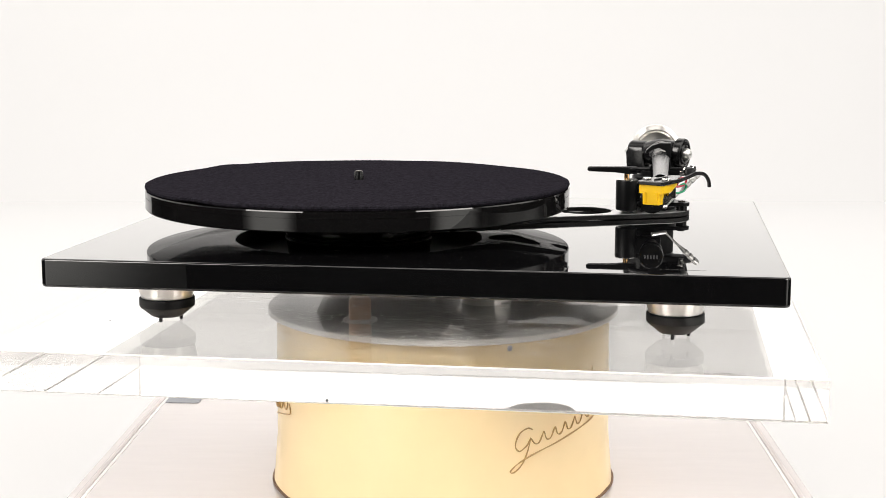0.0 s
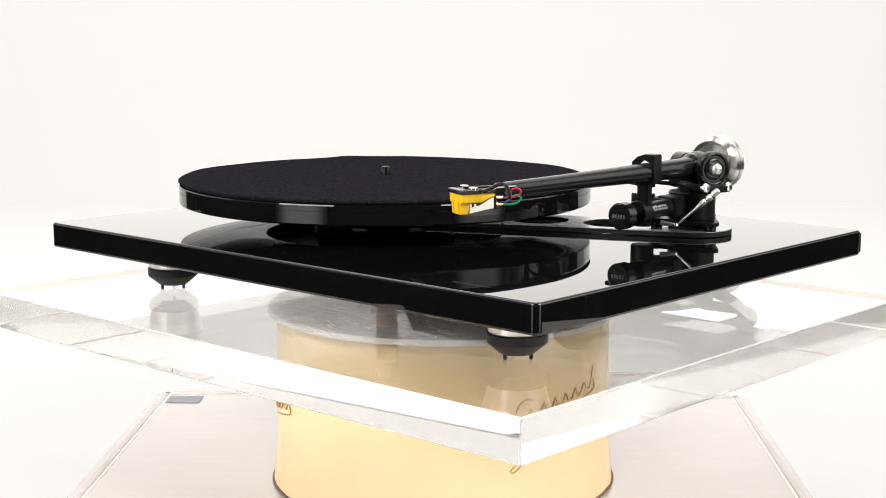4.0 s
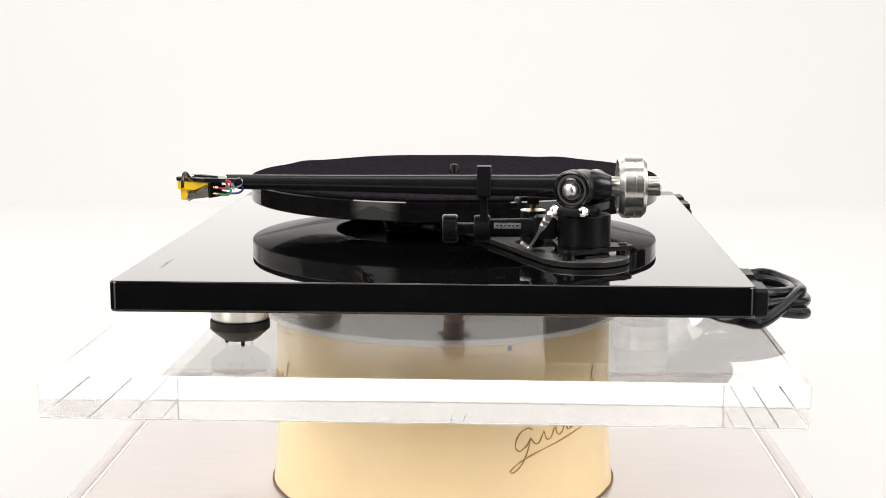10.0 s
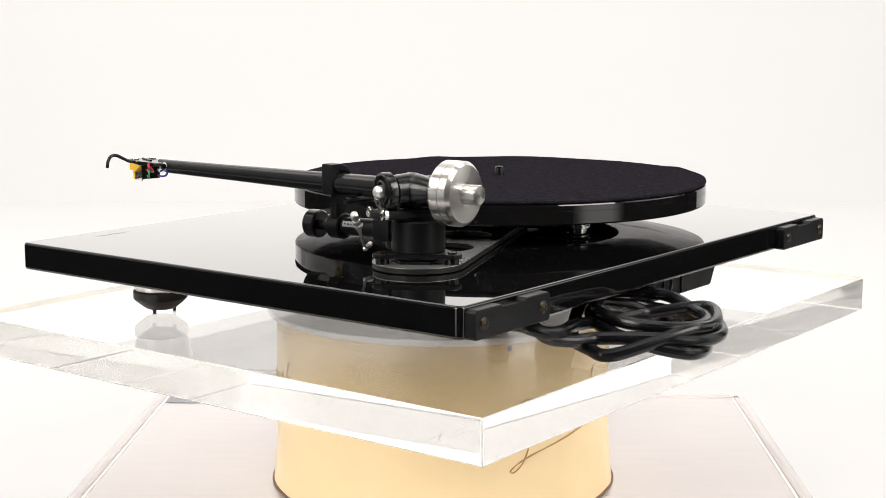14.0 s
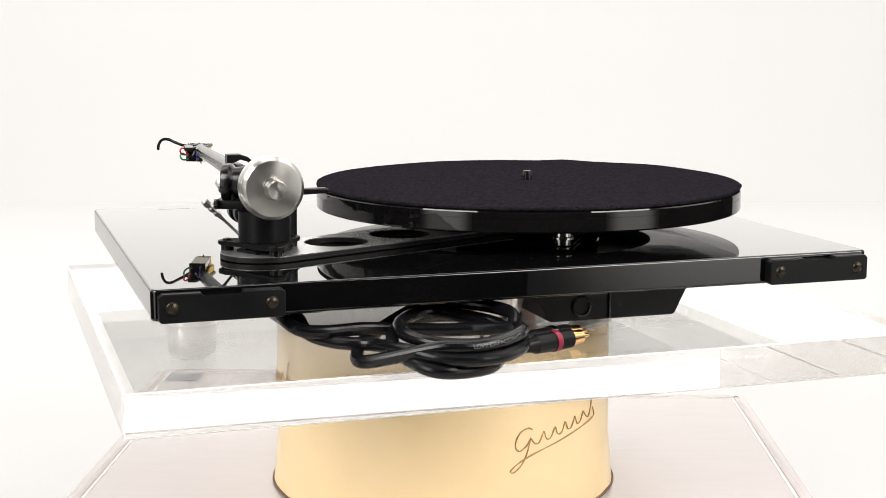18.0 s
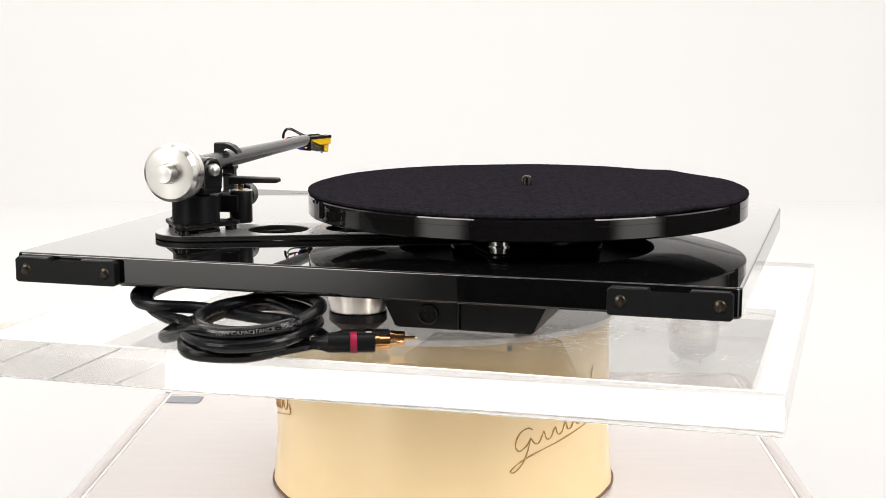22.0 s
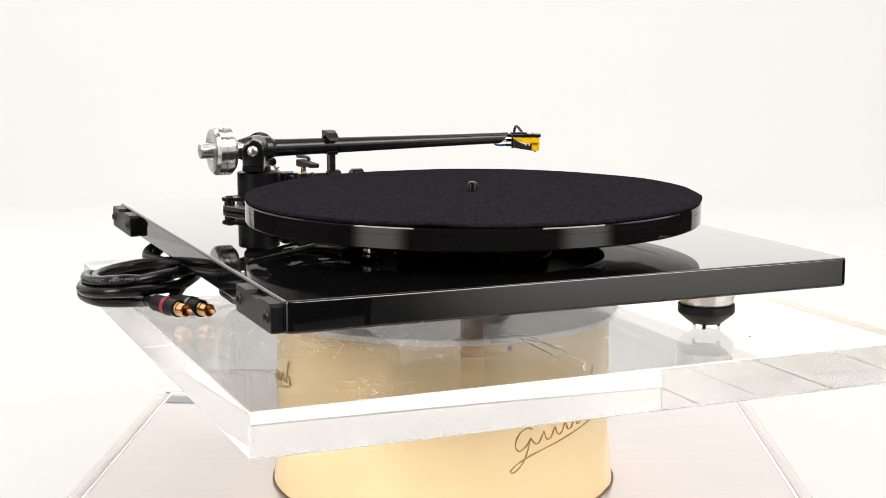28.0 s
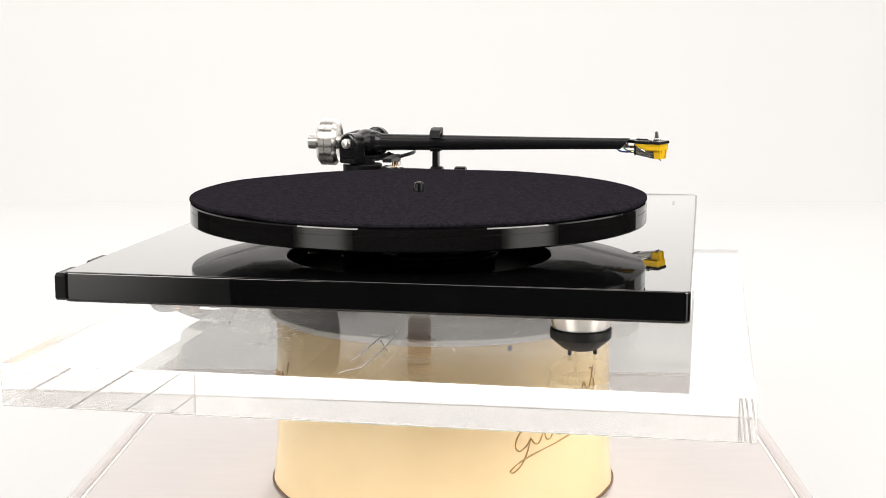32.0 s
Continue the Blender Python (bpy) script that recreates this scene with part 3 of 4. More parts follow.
def build_arm_base():
    col = part("tonearm_base", lathe([(0, 0.0500), (0.0128, 0.0500), (0.0128, 0.0582), (0.0150, 0.0584), (0.0150, 0.0612), (0.0158, 0.0615), (0.0158, 0.0790), (0.0152, 0.0797), (0.0100, 0.0800), (0.0100, 0.0835), (0, 0.0835)], (CX, CY, 0), 64), PLASTIC, player, "black round tonearm base")
    part("clamp_ring", lathe([(0.0128, 0.0549), (0.0172, 0.0549), (0.0172, 0.0566), (0.0128, 0.0566)], (CX, CY, 0), 6), PLASTIC, col)
    lobes = []
    for k in range(3):
        a = 95 + 120 * k
        lx, ly = 0.0234 * math.cos(radians(a)), 0.0234 * math.sin(radians(a))
        lobes += arc(lx, ly, 0.0058, a - 80, a + 80, 8) + arc(0, 0, 0.0165, a + 45, a + 75, 3)
    part("flange", prism([(CX + x, CY + y) for x, y in lobes], 0.0584, 0.0611, 0.0005), PLASTIC, col, "three-lobed mounting flange")
    for k in range(3):
        a = radians(95 + 120 * k)
        at = (CX + 0.0234 * math.cos(a), CY + 0.0234 * math.sin(a), 0)
        part("post", lathe([(0, 0.0548), (0.0040, 0.0548), (0.0040, 0.0585), (0, 0.0585)], at, 20), SATIN, col)
        part("bolt", lathe([(0, 0.0611), (0.0026, 0.0611), (0.0026, 0.0621), (0.0012, 0.0622), (0.0012, 0.0617), (0, 0.0617)], at, 20), DARKSCREW, col)
    # arm that carries the bias knob, the rest and the lift
    part("side_arm", tube([(CX, CY - 0.010, 0.0712), (CX, 0.0555, 0.0712), (CX + 0.0002, 0.0360, 0.0708)], 0.0056, 20), PLASTIC, col)
    part("side_block", box(0.0150, 0.0130, 0.0135, (CX - 0.001, 0.0690, 0.0716), 0.0015), PLASTIC, col)
    part("rest_collar", lathe([(0, 0), (0.0075, 0), (0.0080, 0.0008), (0.0080, 0.0090), (0.0072, 0.0098), (0, 0.0098)], (CX, 0.0265, 0.0706), 32, axis_turn((0, 1, 0))), PLASTIC, col)
    part("knob_stem", lathe([(0, 0), (0.0035, 0), (0.0035, 0.012), (0, 0.012)], (CX, 0.016, 0.0704), 16, axis_turn((0, 1, 0))), SATIN, col)
    knob = part("bias_knob", lathe([(0, 0), (0.0078, 0), (0.0086, 0.0008), (0.0086, 0.0082), (0.0078, 0.0092), (0, 0.0092)], (CX, 0.0075, 0.0703), 40, axis_turn((0, 1, 0))), SATIN, player, "black bias knob")
    for k in range(5):
        part("print_bar", box(0.0012, 0.0002, 0.0026, (CX - 0.0042 + 0.0021 * k, 0.0074, 0.0703), 0), GREYPRINT, knob, "small grey printed mark")
    plate = part("scale_plate", prism([(0.00565 * math.cos(radians(d)), 0.00565 * math.sin(radians(d))) for d in range(2, 38, 5)] + [(0.00585 * math.cos(radians(d)), 0.00585 * math.sin(radians(d))) for d in range(37, 1, -5)], 0.0385, 0.0545, 0, Matrix.Translation((CX, 0, 0.0711)) @ Matrix(((1, 0, 0, 0), (0, 0, 1, 0), (0, 1, 0, 0), (0, 0, 0, 1)))), GREYPLATE, col, "silver printed scale plate")
    for k in range(6):
        part("print_bar", box(0.0003, 0.0011 + 0.0004 * (k % 2), 0.0009, (CX + 0.0056, 0.0405 + 0.0024 * k, 0.0730), 0, 1, pose(0, 0, 0, 0, -20, 0)), RUBBER, plate, "small dark printed mark")
    # rest post and clip
    part("rest_post", prism([(-0.0042, -0.0022), (0.0042, -0.0022), (0.0042, 0.0022), (-0.0042, 0.0022)], 0.072, 0.0905, 0.0005, Matrix.Translation((0.1475, 0.0325, 0))), PLASTIC, player, "arm rest post")
    clip = [(0.0066, 0.0905), (-0.0072, 0.0905), (-0.0075, 0.0925), (-0.0062, 0.0935), (-0.0055, 0.0925), (-0.0045, 0.0918), (0.0035, 0.0918), (0.0042, 0.0935), (0.0042, 0.1038), (-0.0010, 0.1062), (-0.0062, 0.1046), (-0.0090, 0.1014), (-0.0106, 0.1018), (-0.0098, 0.1040), (-0.0060, 0.1072), (-0.0006, 0.1090), (0.0072, 0.1090), (0.0076, 0.1076), (0.0076, 0.0915)]
    part("rest_clip", prism([(x, z) for x, z in clip], -0.0042, 0.0042, 0.0005, Matrix.Translation((0.1500, 0.0325, 0)) @ pose(0, 0, 0, 90, 0, 0)), PLASTIC, player, "black clip that holds the arm")
    # lift cylinder, its gold shaft and the flat cue lever
    lift = part("lift_cylinder", lathe([(0, 0.0572), (0.0072, 0.0572), (0.0078, 0.0580), (0.0079, 0.0782), (0.0077, 0.0788), (0.0040, 0.0790), (0, 0.0786)], (0.1262, 0.0620, 0), 40), PLASTIC, player, "black lift cylinder")
    part("dial", lathe([(0.0066, 0.0790), (0.0078, 0.0790), (0.0078, 0.0795), (0.0073, 0.0797), (0.0066, 0.0796)], (0.1262, 0.0620, 0), 32), BRUSHED, lift)
    part("shaft", lathe([(0, 0.0786), (0.0019, 0.0786), (0.0019, 0.0852), (0, 0.0852)], (0.1262, 0.0620, 0), 16), GOLD, lift, "gold shaft")
    part("bridge", box(0.0200, 0.0110, 0.0120, (0.1345, 0.0655, 0.0708), 0.0012), PLASTIC, lift)
    lever = [(0.0080, 0.0880), (0.0066, 0.0889), (-0.0270, 0.0886), (-0.0284, 0.0880), (-0.0286, 0.0860), (-0.0272, 0.0853), (-0.0080, 0.0848), (0.0010, 0.0838), (0.0074, 0.0836)]
    part("cue_lever", prism(lever, -0.0036, 0.0036, 0.0008, Matrix.Translation((0.1262, 0.0620, 0)) @ pose(0, 0, 0, 90, 0, 0)), PLASTIC, player, "flat tapering black cueing lever")
    part("lift_bar", tube(spline([(0.128, 0.0600, 0.0868), (0.136, 0.0545, 0.0882), (0.150, 0.0520, 0.0886), (0.166, 0.0540, 0.0884)], 6), 0.0014, 10), PLASTIC, lift)


def build_bearing():
    col = part("yoke", box(0.048, 0.016, 0.0055, (PIVOT.x, PIVOT.y + 0.0005, 0.0838), 0.0014, 3, pose(0, 0, 0, 0, 0, -23.5)), PLASTIC, player, "black bearing yoke")
    m = Matrix.Translation(PIVOT) @ BEAR.to_track_quat("Z", "Y").to_matrix().to_4x4()
    out = lathe([(0, 0.0115), (0.0092, 0.0118), (0.0100, 0.0128), (0.0116, 0.0140), (0.0116, 0.0178), (0.0112, 0.0190), (0.0100, 0.0194), (0.0094, 0.0190), (0.0090, 0.0184), (0.0076, 0.0184), (0.0072, 0.0194), (0.0062, 0.0198), (0.0058, 0.0190), (0, 0.0190)], seg=56)
    out.transform(m)
    big = part("spring_housing", out, SATIN, player, "round black tracking-force housing")
    pin = lathe([(0, 0.0188), (0.0044, 0.0188), (0.0044, 0.0206), (0.0040, 0.0222), (0.0030, 0.0234), (0.0016, 0.0241), (0, 0.0243)], seg=28)
    pin.transform(m)
    part("bearing_pin", pin, PALESTEEL, big, "polished domed bearing pin")
    # inner cheek of the yoke, an arch
    arch = [(-0.0082, -0.0130), (0.0082, -0.0130), (0.0082, 0.0)] + arc(0, 0, 0.0082, 0, 180, 14)
    cheek = prism(arch, -0.0245, -0.0105, 0.0018)
    cheek.transform(m @ pose(0, 0, 0, 0, 0, 0))
    ch = part("inner_cheek", cheek, SATIN, player, "arched inner bearing cheek")
    pin2 = lathe([(0, -0.0243), (0.0042, -0.0243), (0.0042, -0.0258), (0.0038, -0.0270), (0.0026, -0.0280), (0.0012, -0.0285), (0, -0.0286)], seg=28)
    pin2.transform(m)
    part("bearing_pin", pin2, PALESTEEL, ch, "polished domed bearing pin")
    outer_cheek = prism([(-0.0075, -0.0130), (0.0075, -0.0130), (0.0075, 0.0)] + arc(0, 0, 0.0075, 0, 180, 14), 0.0112, 0.0135, 0.0006)
    outer_cheek.transform(m)
    part("outer_cheek", outer_cheek, PLASTIC, player, "arched outer bearing cheek")
    side = Vector((BEAR.y, -BEAR.x, 0))
    for s in (-1, 1):
        at = PIVOT + BEAR * 0.0205 + side * 0.0088 * s
        part("yoke_screw", lathe([(0, 0), (0.0033, 0), (0.0033, 0.0022), (0.0027, 0.0031), (0.0014, 0.0032), (0.0012, 0.0022), (0, 0.0022)], (at.x, at.y, 0.0846), 16, axis_turn((BEAR.x, BEAR.y, 0))), CHROME, col, "small bright screw")
    # bright bias lever that hangs off the yoke
    a, b = Vector((0.1788, 0.0719, 0.0846)), Vector((0.1545, 0.0597, 0.0602))
    rod = [a + (b - a) * s for s in (0, 0.02, 0.13, 0.15, 0.17, 0.19, 0.26, 0.28, 0.30, 0.32, 0.39, 0.41, 0.50, 0.56, 0.95, 1.0)]
    part("bias_lever", tube(rod, [0.0014, 0.0022, 0.0023, 0.0016, 0.0016, 0.0023, 0.0023, 0.0015, 0.0015, 0.0021, 0.0021, 0.0016, 0.0013, 0.0009, 0.0008, 0.0008], 14), PALESTEEL, player, "bright metal bias lever")
    part("lever_ball", lathe([(0, -0.0016), (0.0011, -0.0011), (0.0016, 0), (0.0011, 0.0011), (0, 0.0016)], b, 14), PALESTEEL, player, "small bright ball")
    part("lever_foot", tube([b, b + Vector((-0.0095, -0.0040, 0.0012))], [0.0013, 0.0017], 10), PALESTEEL, player, "small bright rod")


def build_tube():
    fwd = (HEAD - PIVOT)
    fwd.normalize()
    pts, rad = [], []
    for s, r in ((-0.0165, 0.0068), (-0.0125, 0.0082), (-0.006, 0.0100), (0.004, 0.0094), (0.010, 0.0088), (0.0135, 0.0070), (0.024, 0.0066), (0.05, 0.0063), (0.10, 0.0056), (0.15, 0.0049), (0.185, 0.0046), (0.198, 0.0045), (0.2095, 0.0044)):
        pts.append(PIVOT + fwd * s)
        rad.append(r)
    pipe = tube(pts, rad, 32)
    for v in pipe.verts:
        if (v.co - PIVOT).dot(fwd) > 0.2090:        # the pipe ends in a slanting cut
            v.co += fwd * (v.co.z - pts[-1].z) * 0.9
    arm = part("tonearm", pipe, ARM, player, "tapered black tonearm tube")
    cross = lathe([(0, -0.0178), (0.0072, -0.0178), (0.0080, -0.010), (0.0100, -0.004), (0.0106, 0.0), (0.0100, 0.005), (0.0094, 0.0116), (0, 0.0116)], seg=40)
    cross.transform(Matrix.Translation(PIVOT) @ BEAR.to_track_quat("Z", "Y").to_matrix().to_4x4())
    part("bearing_barrel", cross, ARM, arm)
    # rear stub and counterweight
    tb = Matrix.Translation(PIVOT + Vector((-0.0030, 0, 0))) @ axis_turn((-0.035, 1, 0))
    stub = part("rear_stub", lathe([(0, 0.008), (0.0058, 0.008), (0.0058, 0.0452), (0.0054, 0.0460), (0, 0.0460)], seg=48), TURNED, arm, "steel rear stub")
    stub.matrix_local = tb
    weight = part("counterweight", lathe([(0.0060, 0.0225), (0.0135, 0.0218), (0.0150, 0.0206), (0.0158, 0.0205), (0.0184, 0.0230), (0.0188, 0.0236), (0.0188, 0.0290), (0.0182, 0.0292), (0.0182, 0.0297), (0.0188, 0.0299), (0.0188, 0.0342), (0.0186, 0.0346), (0.0166, 0.0366), (0.0160, 0.0367), (0.0068, 0.0367), (0.0062, 0.0360), (0.0060, 0.0360)], seg=128), TURNED, player, "turned steel counterweight")
    weight.matrix_local = tb
    side_way = tb.to_3x3().inverted() @ Vector((0.25, 0, -1)).normalized()
    part("set_screw", lathe([(0, 0.0181), (0.0018, 0.0181), (0.0018, 0.01885), (0, 0.01885)], (0, 0, 0.0266), 16, axis_turn((side_way.x, side_way.y, 0))), RUBBER, weight, "small dark set screw")
    # head shell, turned in by the offset angle
    base = Matrix.Translation((0.1504, -0.1368, 0.0990)) @ pose(0, 0, 0, 0, 0, -23.5)
    shell = [(-0.0085, -0.0125), (-0.0070, -0.0140), (0.0070, -0.0140), (0.0085, -0.0125), (0.0085, 0.0080), (0.0050, 0.0140), (0.0030, 0.0260), (-0.0030, 0.0260), (-0.0050, 0.0140), (-0.0085, 0.0080)]
    head = part("headshell", prism(shell, 0.0, 0.0024, 0.0005, base), ARM, player, "black headshell")
    for sx in (-0.0060, 0.0060):
        bolt = lathe([(0, 0.0022), (0.0025, 0.0022), (0.0025, 0.0032), (0.0021, 0.0036), (0.0011, 0.0036), (0.0011, 0.0030), (0, 0.0030)], (sx, -0.0045, 0), 20)
        bolt.transform(base)
        part("screw", bolt, CHROME, head, "small bright screw")
        slot = box(0.0022, 0.0090, 0.0003, (sx, -0.0050, 0.0024), 0)
        slot.transform(base)
        part("slot", slot, RUBBER, head)
    web = box(0.0014, 0.018, 0.0012, (0, 0.002, 0.0028), 0.0004, 2)
    web.transform(base)
    part("web", web, ARM, head)
    lift = tube(spline([(0.0060, -0.002, 0.0014), (0.011, 0.0000, 0.0018), (0.0165, 0.0020, 0.0042), (0.0215, 0.0042, 0.0066), (0.0255, 0.0056, 0.0062), (0.0278, 0.0064, 0.0030), (0.0285, 0.0066, -0.0012)], 6), 0.0011, 10)
    lift.transform(base)
    part("finger_lift", lift, ARM, head, "curved black finger lift")
    # cartridge: yellow body, grey shell, four pins
    side = base @ Matrix(((0, 0, 1, 0), (1, 0, 0, 0), (0, 1, 0, 0), (0, 0, 0, 1)))
    flange = prism([(-0.0130, 0.0), (-0.0127, -0.0050), (-0.0006, -0.0052), (0.0086, -0.0016), (0.0086, 0.0)], -0.0076, 0.0076, 0.0005, side)
    chin = prism([(-0.0126, -0.0046), (-0.0120, -0.0116), (-0.0071, -0.0116), (-0.0069, -0.0060), (-0.0030, -0.0048)], -0.0055, 0.0055, 0.0006, side)
    ribs = [prism([(-0.0134, -0.0040), (-0.0127, -0.0112), (-0.0110, -0.0112), (-0.0110, -0.0040)], x - 0.0008, x + 0.0008, 0.0003, side) for x in (-0.0036, 0.0036)]
    body = merge(flange, chin, *ribs)
    cart = part("cartridge", body, YELLOW, player, "bright yellow phono cartridge")
    sh = prism([(-0.0070, -0.0074), (-0.0006, -0.0072), (0.0002, -0.0060), (0.0086, -0.0018), (0.0086, -0.0090), (-0.0070, -0.0115)], -0.0058, 0.0058, 0.0004, side)
    part("generator_housing", sh, SHELL, cart, "polished metal generator housing")
    for k in (-0.0060, -0.0034):
        nut = lathe([(0, -0.0060), (0.0008, -0.0060), (0.0008, 0.0060), (0, 0.0060)], (0, k, -0.0066), 10, axis_turn((1, 0, 0)))
        nut.transform(base)
        part("nut", nut, STEEL, cart, "small bright nut")
    back = prism([(0.0085, -0.0004), (0.0100, -0.0004), (0.0100, -0.0094), (0.0085, -0.0094)], -0.0062, 0.0062, 0.0003, side)
    part("pin_plate", back, PLASTIC, cart, "black pin plate")
    st = tube([(0, -0.0075, -0.0112), (0, -0.0105, -0.0130)], [0.0005, 0.0003], 8)
    st.transform(base)
    part("stylus", st, SATIN, cart, "fine stylus")
    colours = ((WHITE, -0.0036, -0.0032, "white lead wire"), (RED, 0.0036, -0.0032, "red lead wire"), (BLUE, -0.0036, -0.0070, "blue lead wire"), (GREEN, 0.0036, -0.0070, "green lead wire"))
    for mat, x, z, text in colours:
        p = tube([(x, 0.009, z), (x, 0.0145, z)], 0.0009, 8)
        p.transform(base)
        part("pin", p, GOLD, cart, "gold pin")
        w = tube(spline([(x, 0.0140, z), (x * 1.25, 0.0190, z - 0.0003), (x * 1.6, 0.0232, z + 0.0006), (x * 1.75, 0.0250, z + 0.0030), (x * 1.6, 0.0228, z + 0.0048), (x * 1.1, 0.0200, z + 0.0036), (x * 0.5, 0.0212, -0.0040)], 6), 0.00062, 8)
        w.transform(base)
        part("lead_wire", w, mat, cart, text)


build_arm_base()
build_bearing()
build_tube()


# ---------------------------------------------------------------- signal cable and plugs
def ring_run(ring, degrees):
    """Points of a slanting loop: centre, half widths, height and its slope along x and y."""
    cx, cy, ax, ay, z, tx, ty = ring
    return [(cx + ax * math.cos(radians(d)), cy + ay * math.sin(radians(d)), z + tx * math.cos(radians(d)) + ty * math.sin(radians(d))) for d in degrees]


LOW_LOOP = (0.0570, 0.2045, 0.0380, 0.0415, 0.0142, 0.0, -0.0082)
MID_LOOP = (0.0585, 0.2000, 0.0385, 0.0415, 0.0187, 0.0, -0.0052)
TOP_LOOP = (0.0590, 0.1970, 0.0390, 0.0410, 0.0238, -0.002, -0.0040)
TIP_LOOP = (0.0690, 0.1965, 0.0445, 0.0370, 0.0175, -0.0085, -0.0040)
INNER_LOOP = (0.0580, 0.1990, 0.0315, 0.0335, 0.0225, 0.0, -0.0030)


def wrap_text(words, path, start, radius, size, lean, shift):
    """Lettering that lies on a bent round jacket, from path point start on."""
    curve = bpy.data.curves.new("letters", "FONT")
    curve.body, curve.size = words, size
    tmp = bpy.data.objects.new("letters", curve)
    scene.collection.objects.link(tmp)
    mesh = bpy.data.meshes.new_from_object(tmp.evaluated_get(bpy.context.evaluated_depsgraph_get()))
    bpy.data.objects.remove(tmp)
    bm = bmesh.new()
    bm.from_mesh(mesh)
    bpy.data.meshes.remove(mesh)
    bmesh.ops.subdivide_edges(bm, edges=[e for e in bm.edges if e.calc_length() > size * 0.25], cuts=2)
    lengths = [0.0]
    for a, b in zip(path[start:], path[start + 1:]):
        lengths.append(lengths[-1] + (b - a).length)
    centre = Vector((0.058, 0.212, 0.02))
    for v in bm.verts:
        v.co.x += shift
        k = 0
        while k < len(lengths) - 2 and lengths[k + 1] < v.co.x:
            k += 1
        a, b = path[start + k], path[start + k + 1]
        d = (b - a).normalized()
        p = a + d * (v.co.x - lengths[k])
        out = p - centre
        out.z = 0
        out = (out - d * out.dot(d)).normalized()
        up = d.cross(out)
        if up.z < 0:
            up = -up
        ang = lean + (v.co.y - size * 0.35) / radius
        v.co = p + radius * (math.cos(ang) * out + math.sin(ang) * up)
    return bm


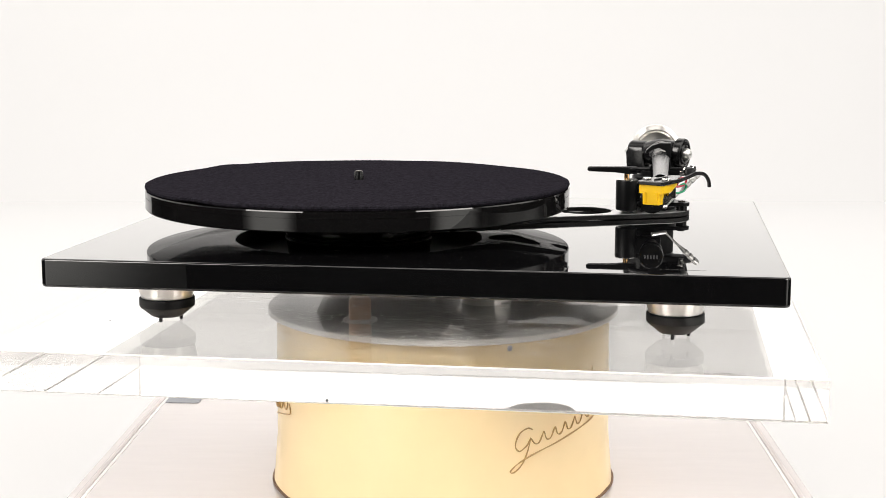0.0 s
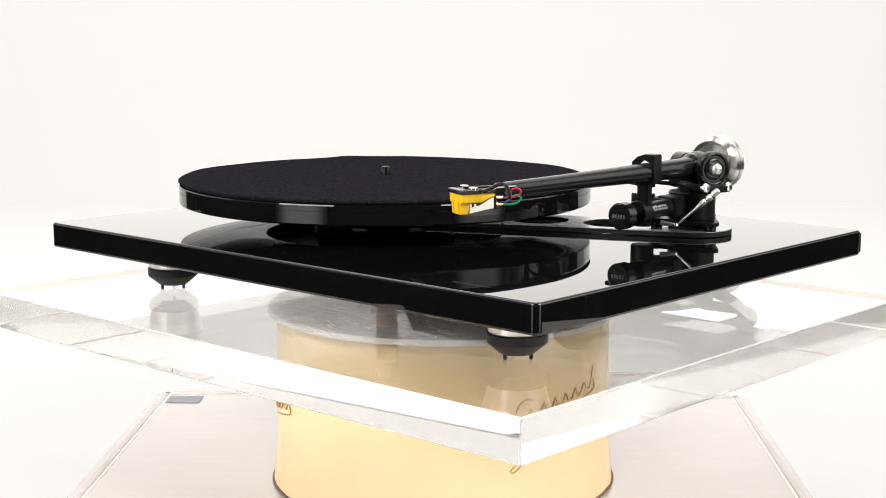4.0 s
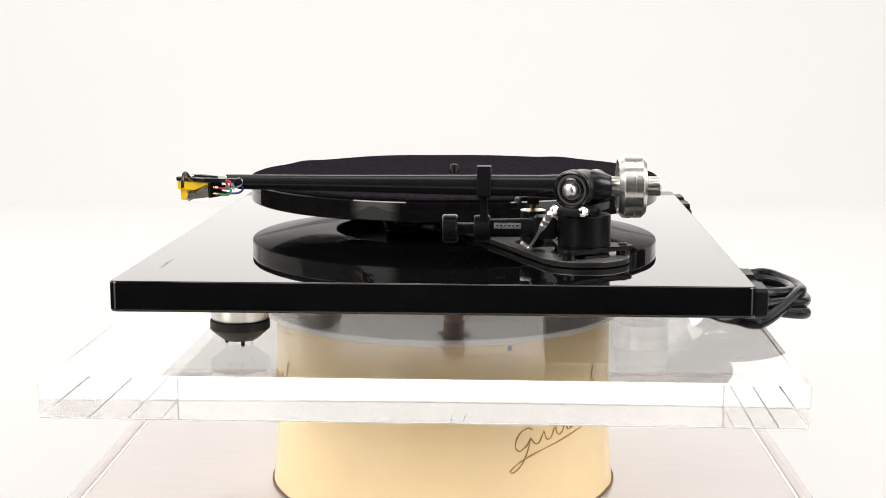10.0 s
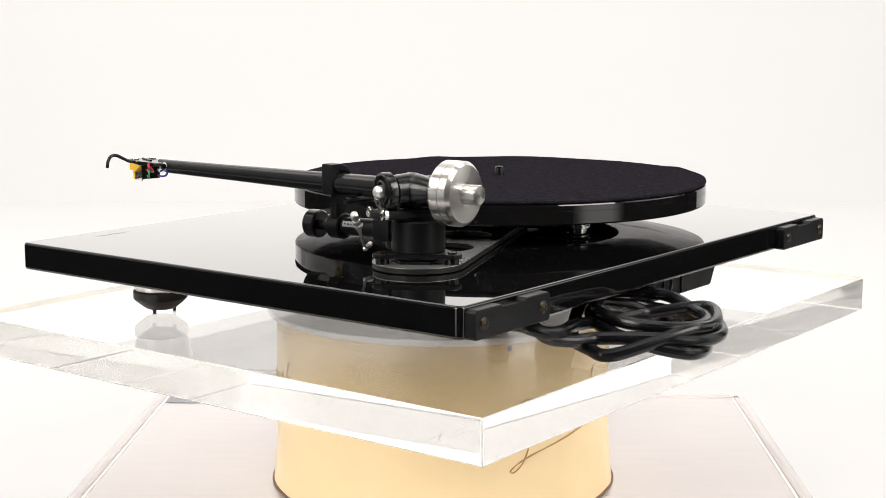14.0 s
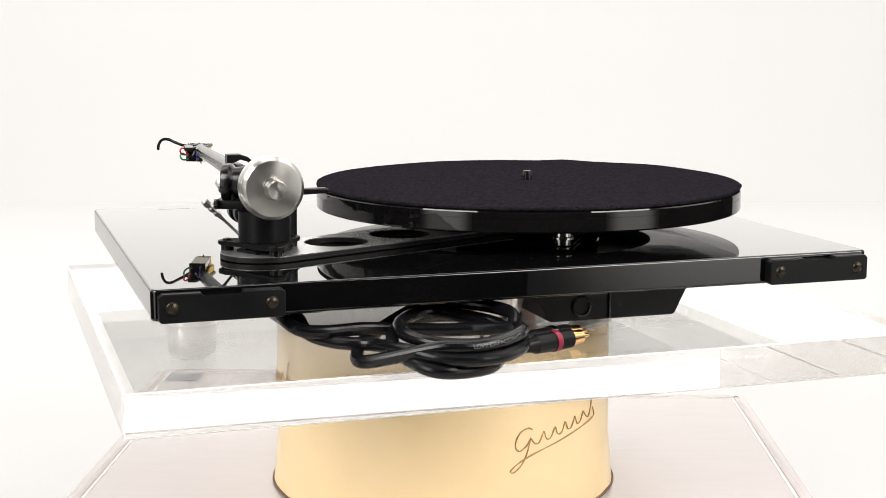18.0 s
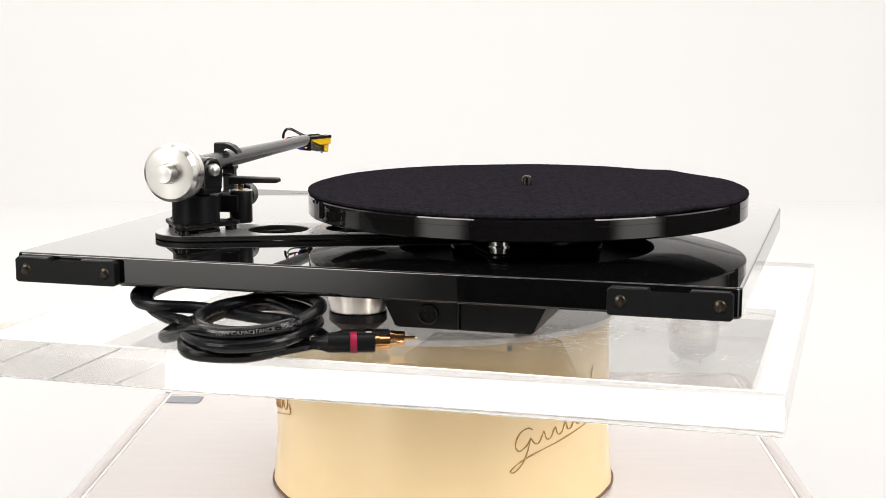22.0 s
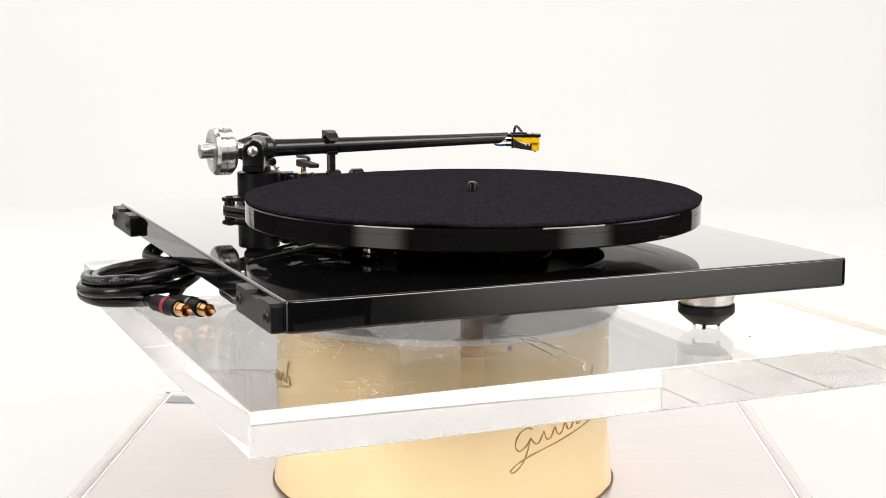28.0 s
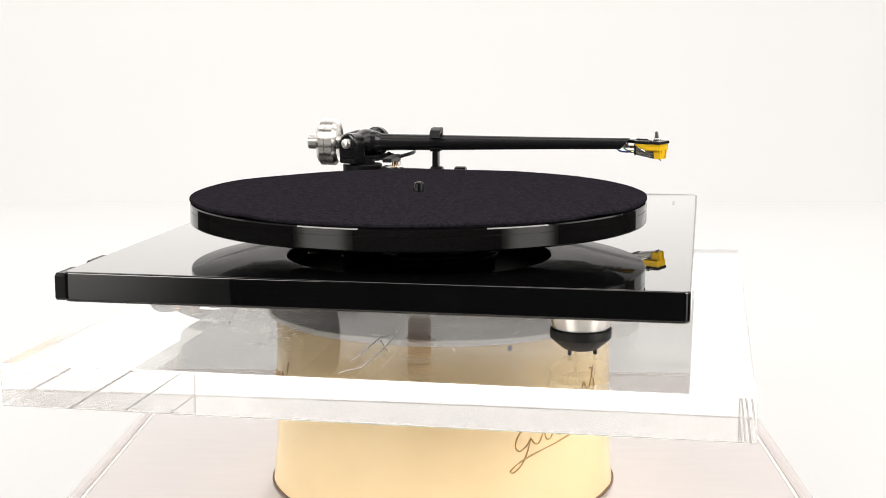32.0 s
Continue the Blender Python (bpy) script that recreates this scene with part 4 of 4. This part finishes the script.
def build_cable():
    first = [(0.0199, 0.2049, 0.0098), (0.0333, 0.2110, 0.0072), (0.0507, 0.2320, 0.0061)] + ring_run(LOW_LOOP, range(55, -181, -30))
    first += ring_run(MID_LOOP, range(-210, -331, -30)) + [(0.1050, 0.1940, 0.0150), (0.1180, 0.1860, 0.0148), (0.1290, 0.1795, 0.0162), (0.1365, 0.1760, 0.0190), (0.1402, 0.1730, 0.0232), (0.1410, 0.1680, 0.0262), (0.1420, 0.1560, 0.0264), (0.1430, 0.1350, 0.0258), (0.1440, 0.1120, 0.0238), (0.1445, 0.1000, 0.0275), (0.1445, 0.0945, 0.0345)]
    second = [(0.1530, 0.0945, 0.0345), (0.1528, 0.1005, 0.0272), (0.1522, 0.1130, 0.0238), (0.1512, 0.1350, 0.0258), (0.1500, 0.1560, 0.0264), (0.1490, 0.1680, 0.0264), (0.1470, 0.1750, 0.0248), (0.1410, 0.1800, 0.0222), (0.1280, 0.1815, 0.0212), (0.1069, 0.1765, 0.0205), (0.0880, 0.1760, 0.0190), (0.0620, 0.1820, 0.0180), (0.0400, 0.1890, 0.0185)]
    second += ring_run(TOP_LOOP, range(150, 39, -30)) + ring_run(TIP_LOOP, (15, -10, -40)) + ring_run(TOP_LOOP, range(-80, -171, -30)) + ring_run(INNER_LOOP, range(-205, -446, -30))
    second += [(0.0380, 0.1740, 0.0205), (0.0250, 0.1840, 0.0135), (0.0160, 0.1896, 0.0095)]
    path = [spline(first, 6), spline(second, 6)]
    cable = part("signal_cable", tube(path[0], 0.0039, 16), CABLE, player, "coiled black signal cable with grey lettering")
    part("strand", tube(path[1], 0.0039, 16), CABLE, cable)
    part("strain_relief", box(0.031, 0.017, 0.003, (0.1440, 0.1630, PB - 0.0014), 0.0006, 2), PLASTIC, cable, "black strain relief plate")
    for start, words in ((6 * 16 + 5, "LOW CAPACITANCE - HIGH PERFORMANCE"),):
        line = path[1][start::-1]
        part("lettering", wrap_text(words, line, 0, 0.00396, 0.0034, 0.30, 0.056), GREYPRINT, cable, "grey printed lettering", False)
    for at, t, paint, text in (((0.0105, 0.2015, 0.0098), axis_turn((-0.94, -0.34, 0.0)), MAGENTA, "crimson band"), ((0.0065, 0.1865, 0.0095), axis_turn((-0.95, -0.31, 0.0)), HUBMETAL, "dark metal band")):
        part("plug", lathe([(0, -0.010), (0.0034, -0.010), (0.0041, -0.004), (0.0056, 0.0), (0.0056, 0.003), (0.0057, 0.0125), (0.0061, 0.0130), (0.0061, 0.0170), (0.0057, 0.0175), (0.0057, 0.0268), (0.0049, 0.0275), (0, 0.0275)], at, 32, t), PLASTIC, cable, "black barrel plug")
        part("band", lathe([(0.0061, 0.0131), (0.0063, 0.0133), (0.0063, 0.0167), (0.0061, 0.0169)], at, 32, t, False), paint, cable, text)
        part("collar", lathe([(0.0023, 0.0272), (0.0048, 0.0272), (0.0048, 0.0298), (0.0043, 0.0302), (0.0043, 0.0358), (0.0038, 0.0362), (0.0036, 0.0362), (0.0036, 0.0300), (0.0023, 0.0300)], at, 28, t), GOLD, cable, "gold plug collar")
        part("tip", lathe([(0, 0.029), (0.0013, 0.029), (0.0013, 0.0415), (0.0008, 0.0430), (0, 0.0432)], at, 16, t), GOLD, cable, "gold centre pin")


build_cable()


# ---------------------------------------------------------------- felt mat
def build_mat():
    mat = new("felt_mat")
    tagged(mat, "charcoal felt slipmat lying on the gloss black platter", "mat")
    bm = bmesh.new()
    seg = 220
    rings = []
    for r0, z, amount in ((0.0, 0.0826, 0), (0.03, 0.0826, 0), (0.07, 0.0826, 0), (0.11, 0.0826, 0), (0.14, 0.0825, 0.2), (0.1474, 0.0823, 1), (0.1491, 0.0816, 1), (0.1494, 0.0803, 1), (0.1485, 0.0792, 1), (0.0, 0.0792, 0)):
        if r0 == 0:
            rings.append([bm.verts.new((SX, SY, z))])
            continue
        ring = []
        for i in range(seg):
            a = 2 * math.pi * i / seg
            wob = amount * (0.0007 * noise.noise((2.2 * math.cos(a), 2.2 * math.sin(a), 5)) + 0.0003 * noise.noise((11 * math.cos(a), 11 * math.sin(a), 9)))
            lift = 0.0006 * amount * noise.noise((3 * math.cos(a), 3 * math.sin(a), 1.5)) if z > 0.0795 else 0
            for crease in (147, 237):
                off = ((math.degrees(a) - crease + 180) % 360 - 180) / 5.5
                lift += 0.0010 * amount * math.exp(-off * off)
            rr = r0 + wob
            ring.append(bm.verts.new((SX + rr * math.cos(a), SY + rr * math.sin(a), z + lift)))
        rings.append(ring)
    for a, b in zip(rings, rings[1:]):
        for i in range(seg):
            j = (i + 1) % seg
            if len(a) == 1:
                bm.faces.new((a[0], b[i], b[j]))
            elif len(b) == 1:
                bm.faces.new((a[i], a[j], b[0]))
            else:
                bm.faces.new((a[i], a[j], b[j], b[i]))
    part("sheet", bm, FELT, mat)
    TURNING.append(mat)


build_mat()


# ---------------------------------------------------------------- the turn of the display
def motions():
    for thing in TURNING:
        walk(thing, [(2 * i, pose(0, 0, 0, 0, 0, a)) for i, a in enumerate(TURN)])


motions()
